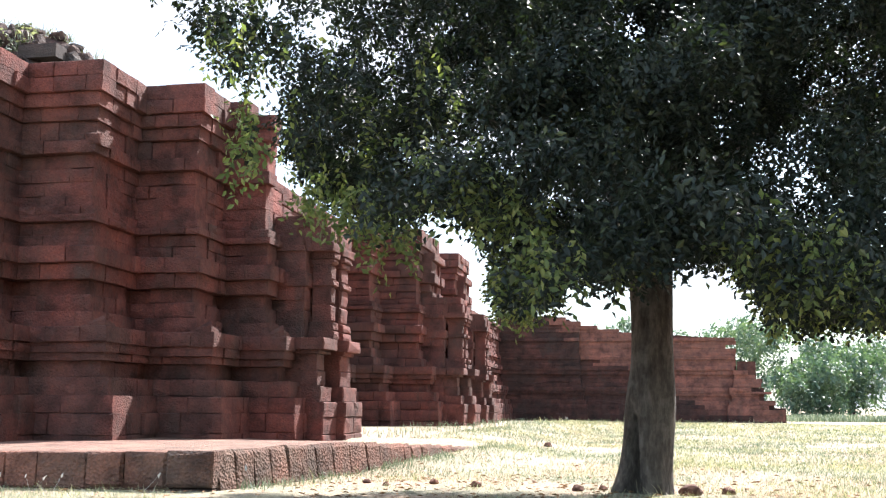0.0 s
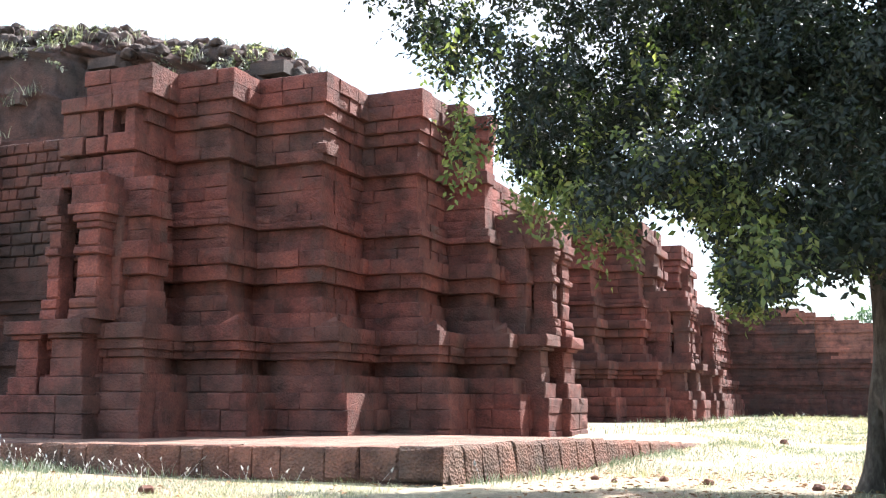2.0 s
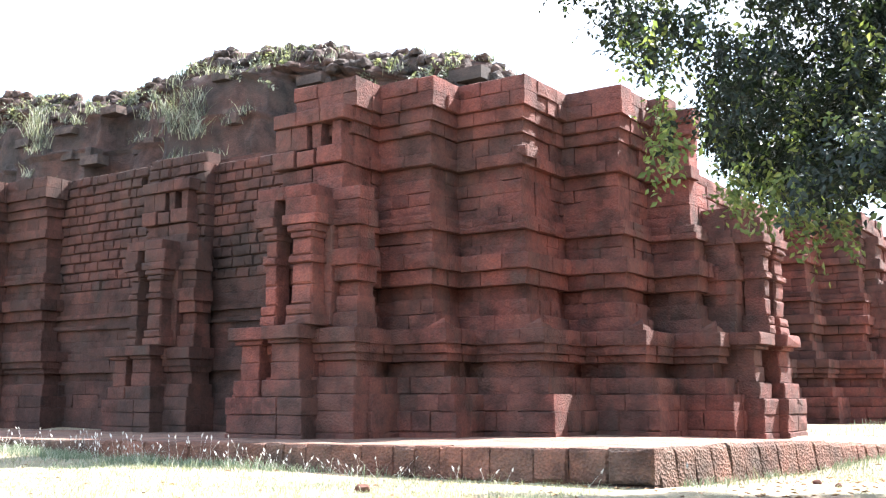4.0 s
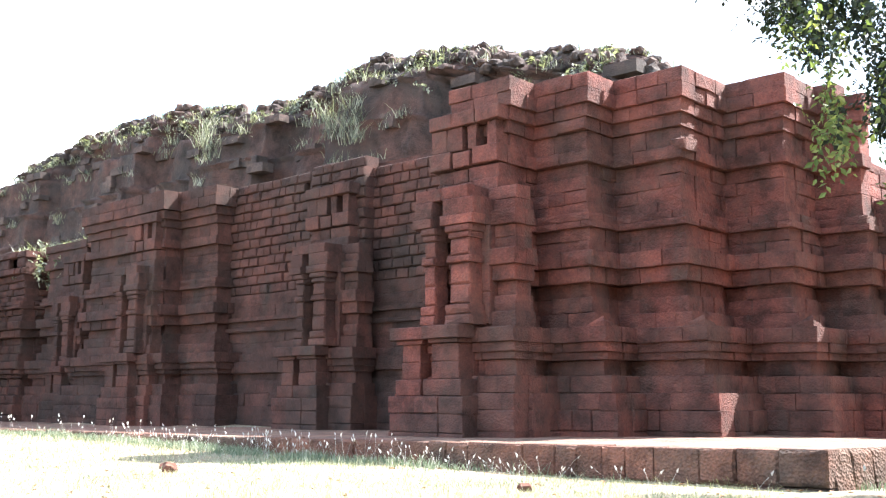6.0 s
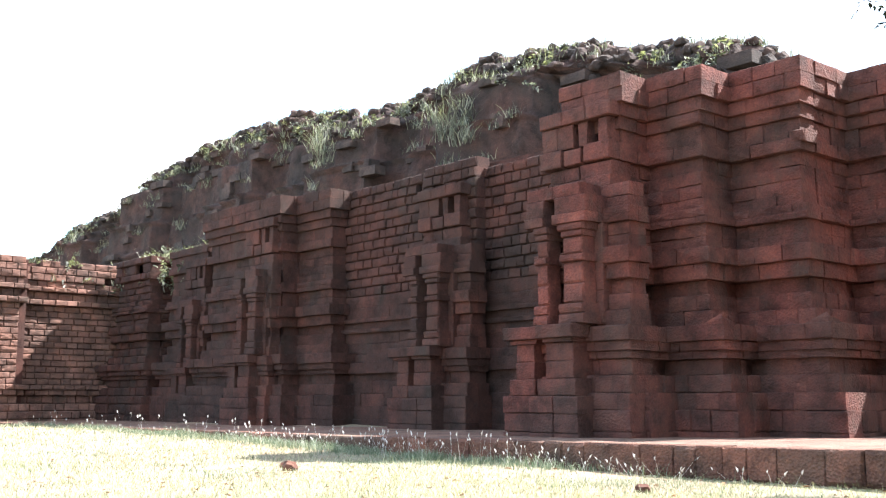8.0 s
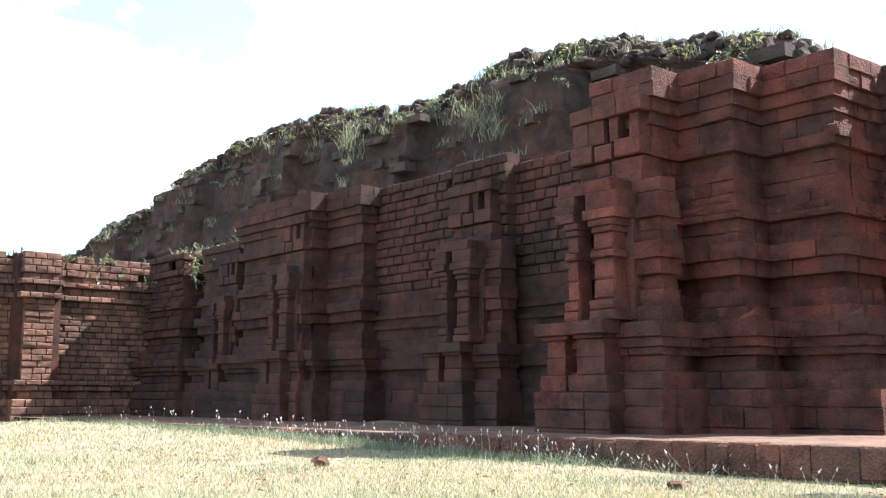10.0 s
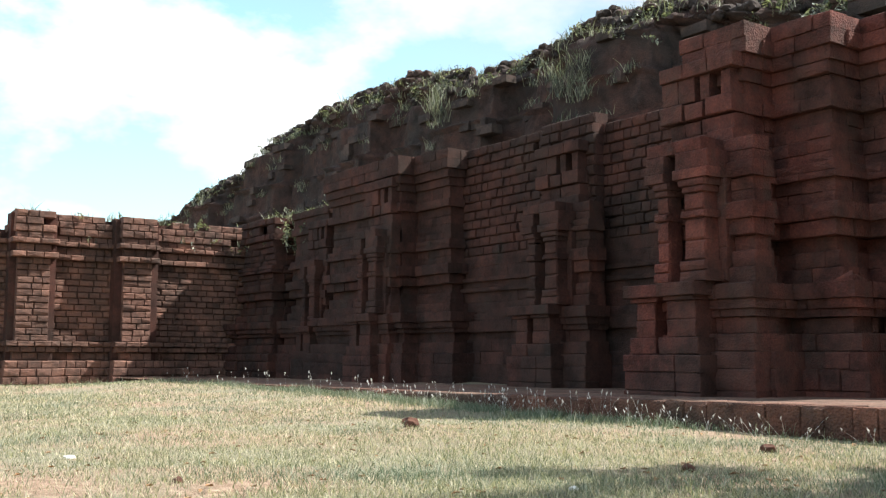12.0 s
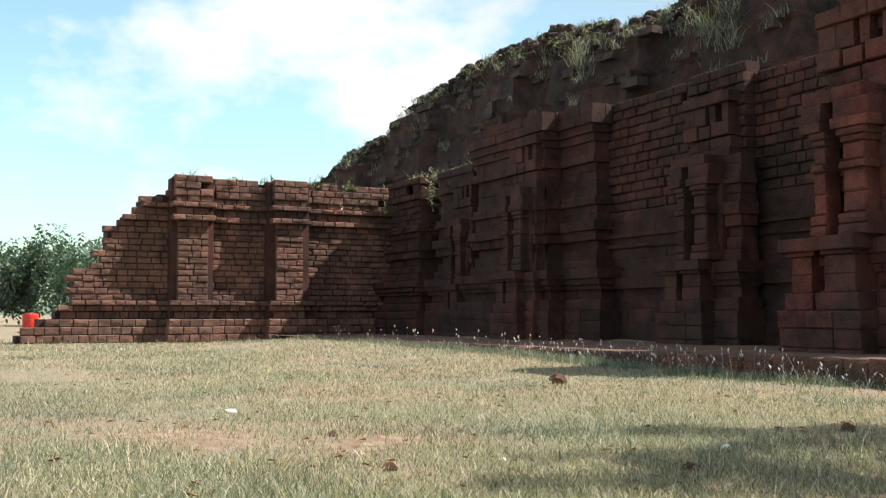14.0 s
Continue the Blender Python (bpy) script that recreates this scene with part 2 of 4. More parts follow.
def rock_variant(seed):
    """A tumbled stone, rounded on all sides, within a unit cube."""
    bm = bmesh.new()
    bmesh.ops.create_icosphere(bm, subdivisions=2, radius=0.5)
    v = []
    for q in bm.verts:
        d = q.co.normalized()
        big = max(abs(d.x), abs(d.y), abs(d.z))
        k = (0.62 + 0.38 / big * 0.72) * (1 + 0.38 * noise.noise(d * 1.7 + Vector((seed, 0, 3))) + 0.16 * noise.noise(d * 4 + Vector((0, seed, 1))))
        v.append(tuple(d * 0.5 * k))
    f = [tuple(w.index for w in p.verts) for p in bm.faces]
    bm.free()
    return v, f


VARIANTS += [rock_variant(k * 3.7) for k in range(8)]      # tumbled round
VMESH = {}


def block_mesh(k, material):
    key = (k, material.name)
    if key not in VMESH:
        me = bpy.data.meshes.new("block")
        me.from_pydata(VARIANTS[k][0], [], VARIANTS[k][1])
        me.materials.append(material)
        VMESH[key] = me
    return VMESH[key]


class Pile:
    """Collects the blocks of one piece of masonry: the first ones near the walk as parts, the rest joined."""
    def __init__(self, root, material, joined, near=lambda c: True, cap=295, name="block", aged=None):
        self.aged, self.av, self.af = aged, [], []
        self.root, self.material, self.joined, self.near, self.cap, self.name = root, material, joined, near, cap, name
        self.count, self.v, self.f = 0, [], []

    def add(self, c, size, turn=0.0, tip=0.0, roll=0.0, k=None):
        """Block with its middle at c; size long, deep, high; turn about z in degrees (0: face towards -y)."""
        k = rng.randrange(14) if k is None else k
        m = pose(*c, tip, roll, turn) @ Matrix.Diagonal((*size, 1))
        if self.count < self.cap and self.near(c):
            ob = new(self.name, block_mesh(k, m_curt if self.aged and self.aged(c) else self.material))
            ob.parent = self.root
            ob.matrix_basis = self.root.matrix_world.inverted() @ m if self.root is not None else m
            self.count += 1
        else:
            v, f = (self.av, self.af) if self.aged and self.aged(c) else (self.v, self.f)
            n = len(v)
            v += [tuple(m @ Vector(p)) for p in VARIANTS[k][0]]
            f += [tuple(n + i for i in q) for q in VARIANTS[k][1]]

    def close(self, name="blockwork"):
        inv = self.root.matrix_world.inverted()
        for v, f, m in ((self.v, self.f, self.joined), (self.av, self.af, m_curts)):
            if v:
                ob = obj(name, [inv @ Vector(p) for p in v], f, m, self.root)
                ob["kind"] = "stuff"


# courses of the great base: bottom, top, how far proud of the wall's plane to the south, and to the east
COURSES = [(-0.25, 0.08, 0.44, 0.84), (0.08, 0.42, 0.44, 0.84), (0.42, 0.74, 0.45, 0.84), (0.74, 1.00, 0.43, 0.82), (1.00, 1.27, 0.30, 0.66), (1.27, 1.52, 0.10, 0.40),
           (1.52, 1.64, 0.20, 0.53), (1.64, 1.79, 0.28, 0.58), (1.79, 2.03, 0.36, 0.62), (2.03, 2.28, 0.10, 0.22), (2.28, 2.54, 0.0, 0.11), (2.54, 2.77, -0.10, 0.02),
           (2.77, 3.02, 0.07, 0.15), (3.02, 3.28, 0.17, 0.24), (3.28, 3.47, -0.02, 0.09), (3.47, 3.67, -0.02, 0.09), (3.67, 3.78, 0.10, 0.17), (3.78, 3.92, 0.06, 0.13),
           (3.92, 4.10, -0.06, 0.02), (4.10, 4.32, -0.08, 0.0), (4.32, 4.54, -0.08, 0.0), (4.54, 4.76, -0.08, 0.0), (4.76, 4.97, 0.06, 0.10), (4.97, 5.29, -0.02, 0.04),
           (5.29, 5.50, 0.05, 0.09), (5.50, 5.72, 0.12, 0.15), (5.72, 5.97, 0.19, 0.22), (5.97, 6.22, 0.19, 0.22)]
# where blocks have fallen out of the inner corners: bottom, top, width
VOIDS = [(1.26, 1.53, 0.24), (2.02, 2.29, 0.14), (2.27, 2.55, 0.30), (2.53, 2.78, 0.26)]


# courses of the recessed wall: broad smooth ones below, string bands, rough small ones above
PLAIN = [(-0.25, 0.1, 0.30), (0.10, 0.42, 0.30), (0.42, 0.74, 0.26), (0.74, 1.04, 0.22), (1.04, 1.34, 0.16), (1.34, 1.52, 0.08), (1.52, 1.80, 0.22), (1.80, 1.98, 0.10), (1.98, 2.26, 0.0),
         (2.26, 2.52, 0.0), (2.52, 2.62, 0.09), (2.62, 2.78, 0.0), (2.78, 2.88, 0.10), (2.88, 3.16, 0.0), (3.16, 3.44, 0.0)]
# courses of the stair wing: stepped plinth, groove, sill, small bricks, two cornice bands, a broken crown
WING = [(-0.25, 0.02, 0.34), (0.02, 0.27, 0.36), (0.27, 0.52, 0.34), (0.52, 0.76, 0.30), (0.76, 1.02, 0.05), (1.02, 1.20, 0.20), (1.20, 1.36, 0.28)] + [
    (1.36 + 0.2 * k, 1.56 + 0.2 * k, 0.0) for k in range(13)] + [(3.96, 4.14, 0.20), (4.14, 4.40, 0.02), (4.40, 4.56, 0.22), (4.56, 4.76, 0.06), (4.76, 5.0, 0.12), (5.0, 5.22, 0.12), (5.22, 5.45, 0.10)]
ROUGH = [(3.44 + 0.231 * k, 3.44 + 0.231 * (k + 1), 0.0) for k in range(12)]


def masonry(pile, plan, tops, relief=1.0, plinth_x=1.5, length=(0.32, 0.66), jitter=0.028, gap=0.002, courses=COURSES, base=-9.0, chip=0.0, worn=False, quoins="x", hewn=False, voids=(), flat=0.0):
    """Block courses along an axis-parallel plan, whose outside lies to the right of the way.
    tops: the height of each stretch, a number or a function of the way along it."""
    n = len(plan) - 1
    way = []
    for k in range(n):
        (x0, y0), (x1, y1) = plan[k], plan[k + 1]
        d = (1 if x1 > x0 + 1e-6 else -1 if x1 < x0 - 1e-6 else 0, 1 if y1 > y0 + 1e-6 else -1 if y1 < y0 - 1e-6 else 0)
        way.append(d)
    for z0, z1, off, *east in courses:
        if z1 <= base:
            continue
        o = off * relief
        gone = next((w for a, c, w in voids if a < (z0 + z1) / 2 < c), 0.0)
        line = []
        for k in range(n):
            dx, dy = way[k]
            nx, ny = dy, -dx
            oo = east[0] * relief if nx and east else o * (plinth_x if nx and off > 0.2 else 1.0)
            line.append((plan[k][0] + nx * oo, plan[k][1] + ny * oo))
        pts = []
        for k in range(n + 1):
            if k == 0:
                pts.append(line[0])
            elif k == n:
                dx, dy = way[-1]
                pts.append((plan[n][0] if dx else line[-1][0], plan[n][1] if dy else line[-1][1]))
            else:
                a, c = way[k - 1], way[k]
                pts.append((line[k][0] if not c[0] else line[k - 1][0], line[k][1] if not c[1] else line[k - 1][1]) if (a[0] != 0) != (c[0] != 0) else line[k])
        for k in range(n):
            dx, dy = way[k]
            nx, ny = dy, -dx
            (x0, y0), (x1, y1) = pts[k], pts[k + 1]
            span = (x1 - x0) * dx + (y1 - y0) * dy
            s0, s1 = 0.0, span
            depth = 0.42
            if (dy != 0) == (quoins == "x"):   # these stretches give their corner to the others
                prev = k > 0 and (way[k - 1][0] * dy - way[k - 1][1] * dx) > 0 and way[k - 1] != way[k]
                nxt = k < n - 1 and (dx * way[k + 1][1] - dy * way[k + 1][0]) > 0
                s0, s1 = (depth if prev else 0.0), span - (depth if nxt else 0.0)
            # at inner corners the blocks run on into the other face, or lie sunk where the outer ones are gone
            cut0, cut1 = -99.0, 99.0
            if k > 0 and (way[k - 1][0] * dy - way[k - 1][1] * dx) < 0:
                s0 -= 0.42 if gone else 0.14
                cut0 = s0 + 0.42 + gone * rng.uniform(0.8, 1.3) if gone else s0
            if k < n - 1 and (dx * way[k + 1][1] - dy * way[k + 1][0]) < 0:
                s1 += 0.42 if gone else 0.14
                cut1 = s1 - 0.42 - gone * rng.uniform(0.8, 1.3) if gone else s1
            if s1 - s0 < 0.08:
                continue
            top = tops[k]
            s = s0
            turn = math.degrees(math.atan2(dy, dx))
            while s < s1 - 0.02:
                ln = rng.uniform(*length)
                if s1 - s - ln < length[0] * 0.6:
                    ln = s1 - s
                sunk = 0.0
                if gone and s < cut0 - 0.01:
                    ln, sunk = cut0 - s, 0.11
                elif gone and s > cut1 - 0.01:
                    ln, sunk = s1 - s, 0.11
                elif gone and s + ln > cut1:
                    ln = cut1 - s
                ln = min(ln, s1 - s)
                mid = s + ln / 2
                zt = top(mid) if callable(top) else top
                if z1 <= zt + 0.05 and not (chip and z1 > zt - 0.5 and rng.random() < chip):
                    jd = rng.uniform(-jitter, jitter) - sunk
                    g = gap * rng.uniform(0.6, 1.5)
                    c = (x0 + dx * mid - nx * (depth / 2 - jd), y0 + dy * mid - ny * (depth / 2 - jd), (z0 + z1) / 2 + rng.uniform(-0.003, 0.003))
                    pile.add(c, (ln - g, depth, z1 - z0 - g * 0.9), turn + rng.uniform(-0.6, 0.6), rng.uniform(-0.8, 0.8), rng.uniform(-0.5, 0.5), k=14 + rng.randrange(10) if worn else 24 + rng.randrange(6) if hewn or rng.random() < flat else None)
                s += ln


def core(name, plan, tops, back, parent, inset=0.16, bottom=-0.3, material=None):
    """The rubble body behind the blocks: one solid under every stretch, up to its height."""
    v, f = [], []
    for k in range(len(plan) - 1):
        (x0, y0), (x1, y1) = plan[k], plan[k + 1]
        d = Vector((x1 - x0, y1 - y0, 0))
        ln = d.length
        d.normalize()
        nrm = Vector((d.y, -d.x, 0))
        top = tops[k]
        ends = [-inset * 0.7, inset * 0.7]
        for e, (u, w) in enumerate(((k - 1, k), (k, k + 1))):
            if 0 <= u and w < len(plan) - 1:
                ax, ay = plan[u + 1][0] - plan[u][0], plan[u + 1][1] - plan[u][1]
                bx, by = plan[w + 1][0] - plan[w][0], plan[w + 1][1] - plan[w][1]
                if ax * by - ay * bx > 0:   # an outer corner
                    ends[e] = (inset + 0.004 * e) * (1 if e == 0 else -1)
        steps = max(1, int(ln / 0.5)) if callable(top) else 1
        for i in range(steps):
            a, c = ln * i / steps, ln * (i + 1) / steps
            zt = (min(top(a), top(c)) if callable(top) else top) - 0.05
            n0 = len(v)
            lo, hi = a + (ends[0] if i == 0 else 0), c + (ends[1] if i == steps - 1 else 0)
            if hi - lo < 0.02:
                continue
            for s, o in ((lo, -inset), (hi, -inset), (hi, -back), (lo, -back)):
                q = Vector((x0, y0, 0)) + d * s + nrm * o
                v += [(q.x, q.y, bottom), (q.x, q.y, zt)]
            for e in range(4):
                p0, p1 = n0 + 2 * e, n0 + 2 * ((e + 1) % 4)
                f.append((p0, p1, p1 + 1, p0 + 1))
            f.append((n0 + 1, n0 + 3, n0 + 5, n0 + 7))
    return obj(name, v, f, material or m_core, parent)


# ---- ground ----
def ground_z(x, y):
    z = 0.28 * max(0.0, min(1.0, (-x - 1.5) / 2.0)) * max(0.0, min(1.0, (y - 13.5) / 5.0)) * max(0.0, min(1.0, (60 - y) / 20))
    z += 0.21 * max(0.0, min(1.0, (-x - 9) / 14)) * max(0.0, min(1.0, (x + 34) / 6)) * max(0.0, min(1.0, (y - 6.0) / 3.5))
    z += 0.035 * noise.noise((x * 0.35, y * 0.35, 0)) + 0.015 * noise.noise((x * 1.3, y * 1.3, 4))
    return z


def build_ground():
    def axis(lo, hi, fine, coarse):
        out, a = [], -3000.0
        out += [-3000, -1200, -500, -220, -120]
        out += list(np.arange(-90, lo, coarse)) + list(np.arange(lo, hi, fine)) + list(np.arange(hi, 110, coarse))
        return out + [140, 260, 600, 1400, 3000]
    xs, ys = axis(-20, 8, 0.25, 3.0), axis(-4, 34, 0.25, 3.0)
    v = [(x, y, ground_z(x, y) if abs(x) < 120 and abs(y) < 120 else 0.0) for y in ys for x in xs]
    w = len(xs)
    f = [(r * w + c, r * w + c + 1, (r + 1) * w + c + 1, (r + 1) * w + c) for r in range(len(ys) - 1) for c in range(w - 1)]
    ob = obj("ground", v, f, m_ground, smooth=True)
    return tagged(ob, "dry ground of pale soil and thin sunburnt turf", "ground", kind="structure")


build_ground()

# ---- the low platform ----
platform = tagged(empty("platform_terrace"), "low laterite-block platform with a worn sunlit top", "platform", kind="structure")


def plat_z(x):
    for (a, za), (c, zc) in zip(((-40, 0.22), (-24, 0.25), (-15, 0.29), (-9, 0.35), (-4.4, 0.40)), ((-24, 0.25), (-15, 0.29), (-9, 0.35), (-4.4, 0.40), (9, 0.40))):
        if x <= c:
            return za + (zc - za) * (x - a) / (c - a)
    return 0.4


def plat_front(x):
    return 10.22


def build_platform():
    xs = list(np.arange(-34, -4.7, 0.4)) + [-4.62]
    ys = list(np.linspace(0, 1, 14))
    v, f = [], []
    for x in xs:
        yf = plat_front(x) + 0.12
        for t in ys:
            y = yf + (19 - yf) * t
            z = plat_z(x) - 0.01 + 0.012 * noise.noise((x * 2, y * 2, 1))
            k = max(0.0, (x + 7.5) / 2.9)
            v.append((x + 0.19 * (y - 10.3) * k, y, z - 0.05 * max(0, y - 13.5) * k))
    w = len(ys)
    for i in range(len(xs) - 1):
        for k in range(w - 1):
            f.append((i * w + k, (i + 1) * w + k, (i + 1) * w + k + 1, i * w + k + 1))
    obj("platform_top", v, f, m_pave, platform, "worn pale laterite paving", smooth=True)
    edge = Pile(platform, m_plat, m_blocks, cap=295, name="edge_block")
    for row in (0, 1):
        x = -4.38
        while x > -31:
            ln = rng.uniform(0.30, 0.62)
            mx = x - ln / 2
            slope = math.degrees(math.atan2(plat_front(mx + 0.2) - plat_front(mx - 0.2), 0.4))
            z1 = plat_z(mx) + rng.uniform(-0.006, 0.012) if row == 0 else plat_z(mx) - 0.375
            z0 = z1 - (0.37 if row == 0 else 0.25)
            edge.add((mx, plat_front(mx) + 0.16 + (0.0 if row == 0 else 0.03) + rng.uniform(-0.012, 0.012), (z0 + z1) / 2), (ln - 0.002, 0.30, z1 - z0), slope + rng.uniform(-1.0, 1.0), rng.uniform(-1.5, 1.5), rng.uniform(-0.8, 0.8), k=rng.choice((rng.randrange(14), 14 + rng.randrange(10))))
            x -= ln
        y = 10.42
        while y < 19 and row == 0:
            ln = rng.uniform(0.26, 0.50)
            my = y + ln / 2
            z1 = 0.40 - 0.05 * max(0, my - 13.5) + rng.uniform(-0.006, 0.01)
            edge.add((-4.40 + 0.2 * (my - 10.3) - 0.15 + rng.uniform(-0.008, 0.008), my, z1 - 0.24), (ln + 0.004, 0.30, 0.48), 90 - 11.3 + rng.uniform(-0.5, 0.5), rng.uniform(-9.5, -6.5), rng.uniform(-1.5, 1.5), k=14 + rng.randrange(10))
            y += ln
    edge.close("edge_blockwork")


build_platform()

# ---- the great base: plan in stretches, outside to the right of the way ----
# corner bastion with its stepped corner
BASTION = [(-12.22, 15.45), (-12.22, 13.15), (-10.82, 13.15), (-10.82, 13.82), (-9.75, 13.82), (-9.75, 14.62), (-8.47, 14.62), (-8.47, 16.05),
           (-7.40, 16.05), (-7.40, 17.22), (-6.60, 17.22), (-6.60, 19.40), (-8.9, 19.40)]
BROKEN = ((0, 5.75), (0.35, 5.4), (0.36, 4.97), (0.75, 4.76), (0.76, 4.54), (1.3, 4.5), (1.31, 4.32), (9, 4.32))      # the fallen eastern end
B_TOPS = [5.55, lambda s: 5.6 if s < 0.25 else 5.8 if s < 0.5 else 6.2] + [6.2] * 7 + [lambda s: 6.2 if s < 0.5 else 5.97, lambda s: lerp_table(BROKEN, s), 4.35, 4.35]
CURTAIN = [(-21.85, 15.5), (-18.35, 15.5), (-18.35, 15.22), (-16.55, 15.22), (-16.55, 15.5), (-12.22, 15.5)]
SECOND = [(-31.0, 15.5), (-30.5, 15.5), (-30.5, 14.95), (-28.2, 14.95), (-28.2, 15.5), (-27.2, 15.5), (-27.2, 14.55), (-23.4, 14.55), (-23.4, 15.05), (-21.85, 15.05), (-21.85, 15.5)]
S_TOPS = [lambda s: 5.45 + 0.2 * s] + [5.5] * 3 + [lambda s: 5.6 + 0.25 * s] + [6.0] + [6.2] * 4
FLANK = [(-35.6, 15.3), (-34.05, 15.3), (-34.05, 14.7), (-31.6, 14.7), (-31.6, 15.5), (-31.0, 15.5)]
EAST = [(-8.9, 19.40), (-8.9, 29.8), (-8.06, 29.8), (-8.06, 31.0), (-6.9, 31.0), (-6.9, 33.4), (-8.9, 33.4), (-8.9, 36.2), (-6.7, 36.2), (-6.7, 38.2), (-8.9, 38.2), (-8.9, 64.0)]
E_TOPS = [6.2] * 10 + [lambda s: 6.2 - 0.4 * min(1, s / 20)]


def build_wall(name, label, plan, tops, back, material=None, joined=None, near=lambda c: True, cap=295, rough=False, inset=0.16, aged=None, **kw):
    root = tagged(empty(name, (plan[0][0], plan[0][1], 0)), label, "wall", kind="structure")
    inv = Vector((plan[0][0], plan[0][1], 0))
    ob = core("wall_core", [(x - inv.x, y - inv.y) for x, y in plan], tops, back, root, inset=inset)
    pile = Pile(root, material or m_block, joined or m_blocks, near=near, cap=cap, aged=aged)
    if rough:
        masonry(pile, plan, tops, courses=PLAIN, length=(0.7, 1.5), hewn=True, gap=0.0006, jitter=0.01, **kw)
        masonry(pile, plan, tops, courses=ROUGH, length=(0.2, 0.42), jitter=0.03, gap=0.007, chip=0.03, worn=True)
    else:
        masonry(pile, plan, tops, **kw)
    pile.close()
    return root


build_wall("wall_bastion", "red laterite-block bastion with stepped corners and heavy mouldings", BASTION, B_TOPS, 1.2,
           near=lambda c: c[2] > 0.4 and c[0] > -11.6 and c[1] < 17.6, cap=1100, voids=VOIDS, inset=0.26, flat=0.6)
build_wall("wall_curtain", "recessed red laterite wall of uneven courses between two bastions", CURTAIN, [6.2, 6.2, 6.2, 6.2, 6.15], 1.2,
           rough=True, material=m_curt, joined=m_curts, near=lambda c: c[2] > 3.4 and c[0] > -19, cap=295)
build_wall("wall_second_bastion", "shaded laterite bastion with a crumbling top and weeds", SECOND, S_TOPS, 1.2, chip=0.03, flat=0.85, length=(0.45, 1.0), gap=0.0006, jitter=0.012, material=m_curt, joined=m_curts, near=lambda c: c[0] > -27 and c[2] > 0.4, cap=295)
# The inner corner's shade is held by the curtain's darkened laterite.
build_wall("wall_flank", "laterite wall in the inner corner, darkened as in shade", FLANK, [5.4, 5.4, 5.55, 5.5, 5.4], 1.2, chip=0.2, cap=120, material=m_curt, joined=m_curts, worn=True, jitter=0.05)
build_wall("wall_east", "red laterite wall with bastions running into the distance", EAST, E_TOPS, 1.2, length=(0.5, 0.9), near=lambda c: c[1] > 28 and c[1] < 40, cap=295)


# stair wings
def wing_top(s):
    y = 2.6 + s
    pts = ((2.6, 0.3), (3.2, 0.9), (3.9, 1.2), (4.0, 2.3), (4.8, 2.4), (4.9, 3.3), (5.3, 3.9), (5.9, 4.3), (6.2, 4.7), (7.0, 5.0), (7.25, 5.3), (15, 5.4))
    for (a, za), (c, zc) in zip(pts, pts[1:]):
        if y <= c:
            return za + (zc - za) * (y - a) / (c - a)
    return 5.4


WING_W = [(-34.6, 2.6), (-34.6, 7.25), (-34.02, 7.25), (-34.02, 8.25), (-34.6, 8.25), (-34.6, 10.55), (-34.02, 10.55), (-34.02, 11.5), (-34.6, 11.5), (-34.6, 16.4)]
WW_TOPS = [wing_top] + [5.4] * 8
build_wall("wall_stair_wing_west", "weathered brown laterite stair wing with pilasters and a stepped broken end", WING_W, WW_TOPS, 1.2, plinth_x=1.0, courses=WING,
           jitter=0.022, gap=0.006, length=(0.26, 0.52), worn=True, chip=0.10, quoins="y", material=m_wingp, joined=m_wing, near=lambda c: c[1] < 9.5, cap=295)


def east_top(s):
    x = -8.9 + s
    pts = ((-9, 6.5), (-5.2, 6.3), (-4.0, 6.0), (-3.1, 5.5), (4.6, 5.0), (5.2, 3.4), (6.3, 2.5), (7.4, 1.0), (8, 0.8))
    for (a, za), (c, zc) in zip(pts, pts[1:]):
        if x <= c:
            return za + (zc - za) * (x - a) / (c - a)
    return 0.8


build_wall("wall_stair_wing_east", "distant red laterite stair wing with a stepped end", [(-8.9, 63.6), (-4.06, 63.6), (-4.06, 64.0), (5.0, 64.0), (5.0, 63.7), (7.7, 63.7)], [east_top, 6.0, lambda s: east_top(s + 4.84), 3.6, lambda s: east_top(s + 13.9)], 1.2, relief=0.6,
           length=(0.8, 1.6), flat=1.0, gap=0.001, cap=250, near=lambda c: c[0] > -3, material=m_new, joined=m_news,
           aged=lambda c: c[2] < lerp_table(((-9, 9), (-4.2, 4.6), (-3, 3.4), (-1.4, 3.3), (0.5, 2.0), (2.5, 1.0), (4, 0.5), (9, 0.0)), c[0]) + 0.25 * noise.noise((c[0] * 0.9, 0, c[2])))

# terrace floor behind the parapets
tagged(obj("floor_terrace", [(-34.6, 16.5, 5.3), (-21, 16.4, 5.9), (-9.5, 16.2, 5.95), (-9.5, 64, 5.7), (-60, 64, 5.7), (-60, 16.5, 5.1)],
           [(0, 1, 2, 3, 4, 5)], m_ground), "grown-over terrace top behind the parapet", "terrace", kind="structure")


# ---- the ruined upper tier ----
def tier_top(x):
    pts = ((-62, 8.8), (-60.5, 9.2), (-54.2, 10.6), (-48.8, 10.8), (-47, 11.9), (-42, 12.6), (-39.2, 12.9), (-33, 12.1), (-30.6, 11.35), (-24, 11.75), (-20.8, 11.55),
           (-18.6, 11.05), (-13.7, 9.6), (-12.7, 8.9), (-11.5, 7.0), (-10.6, 5.6))
    for (a, za), (c, zc) in zip(pts, pts[1:]):
        if x <= c:
            return za + (zc - za) * (x - a) / (c - a)
    return 5.5


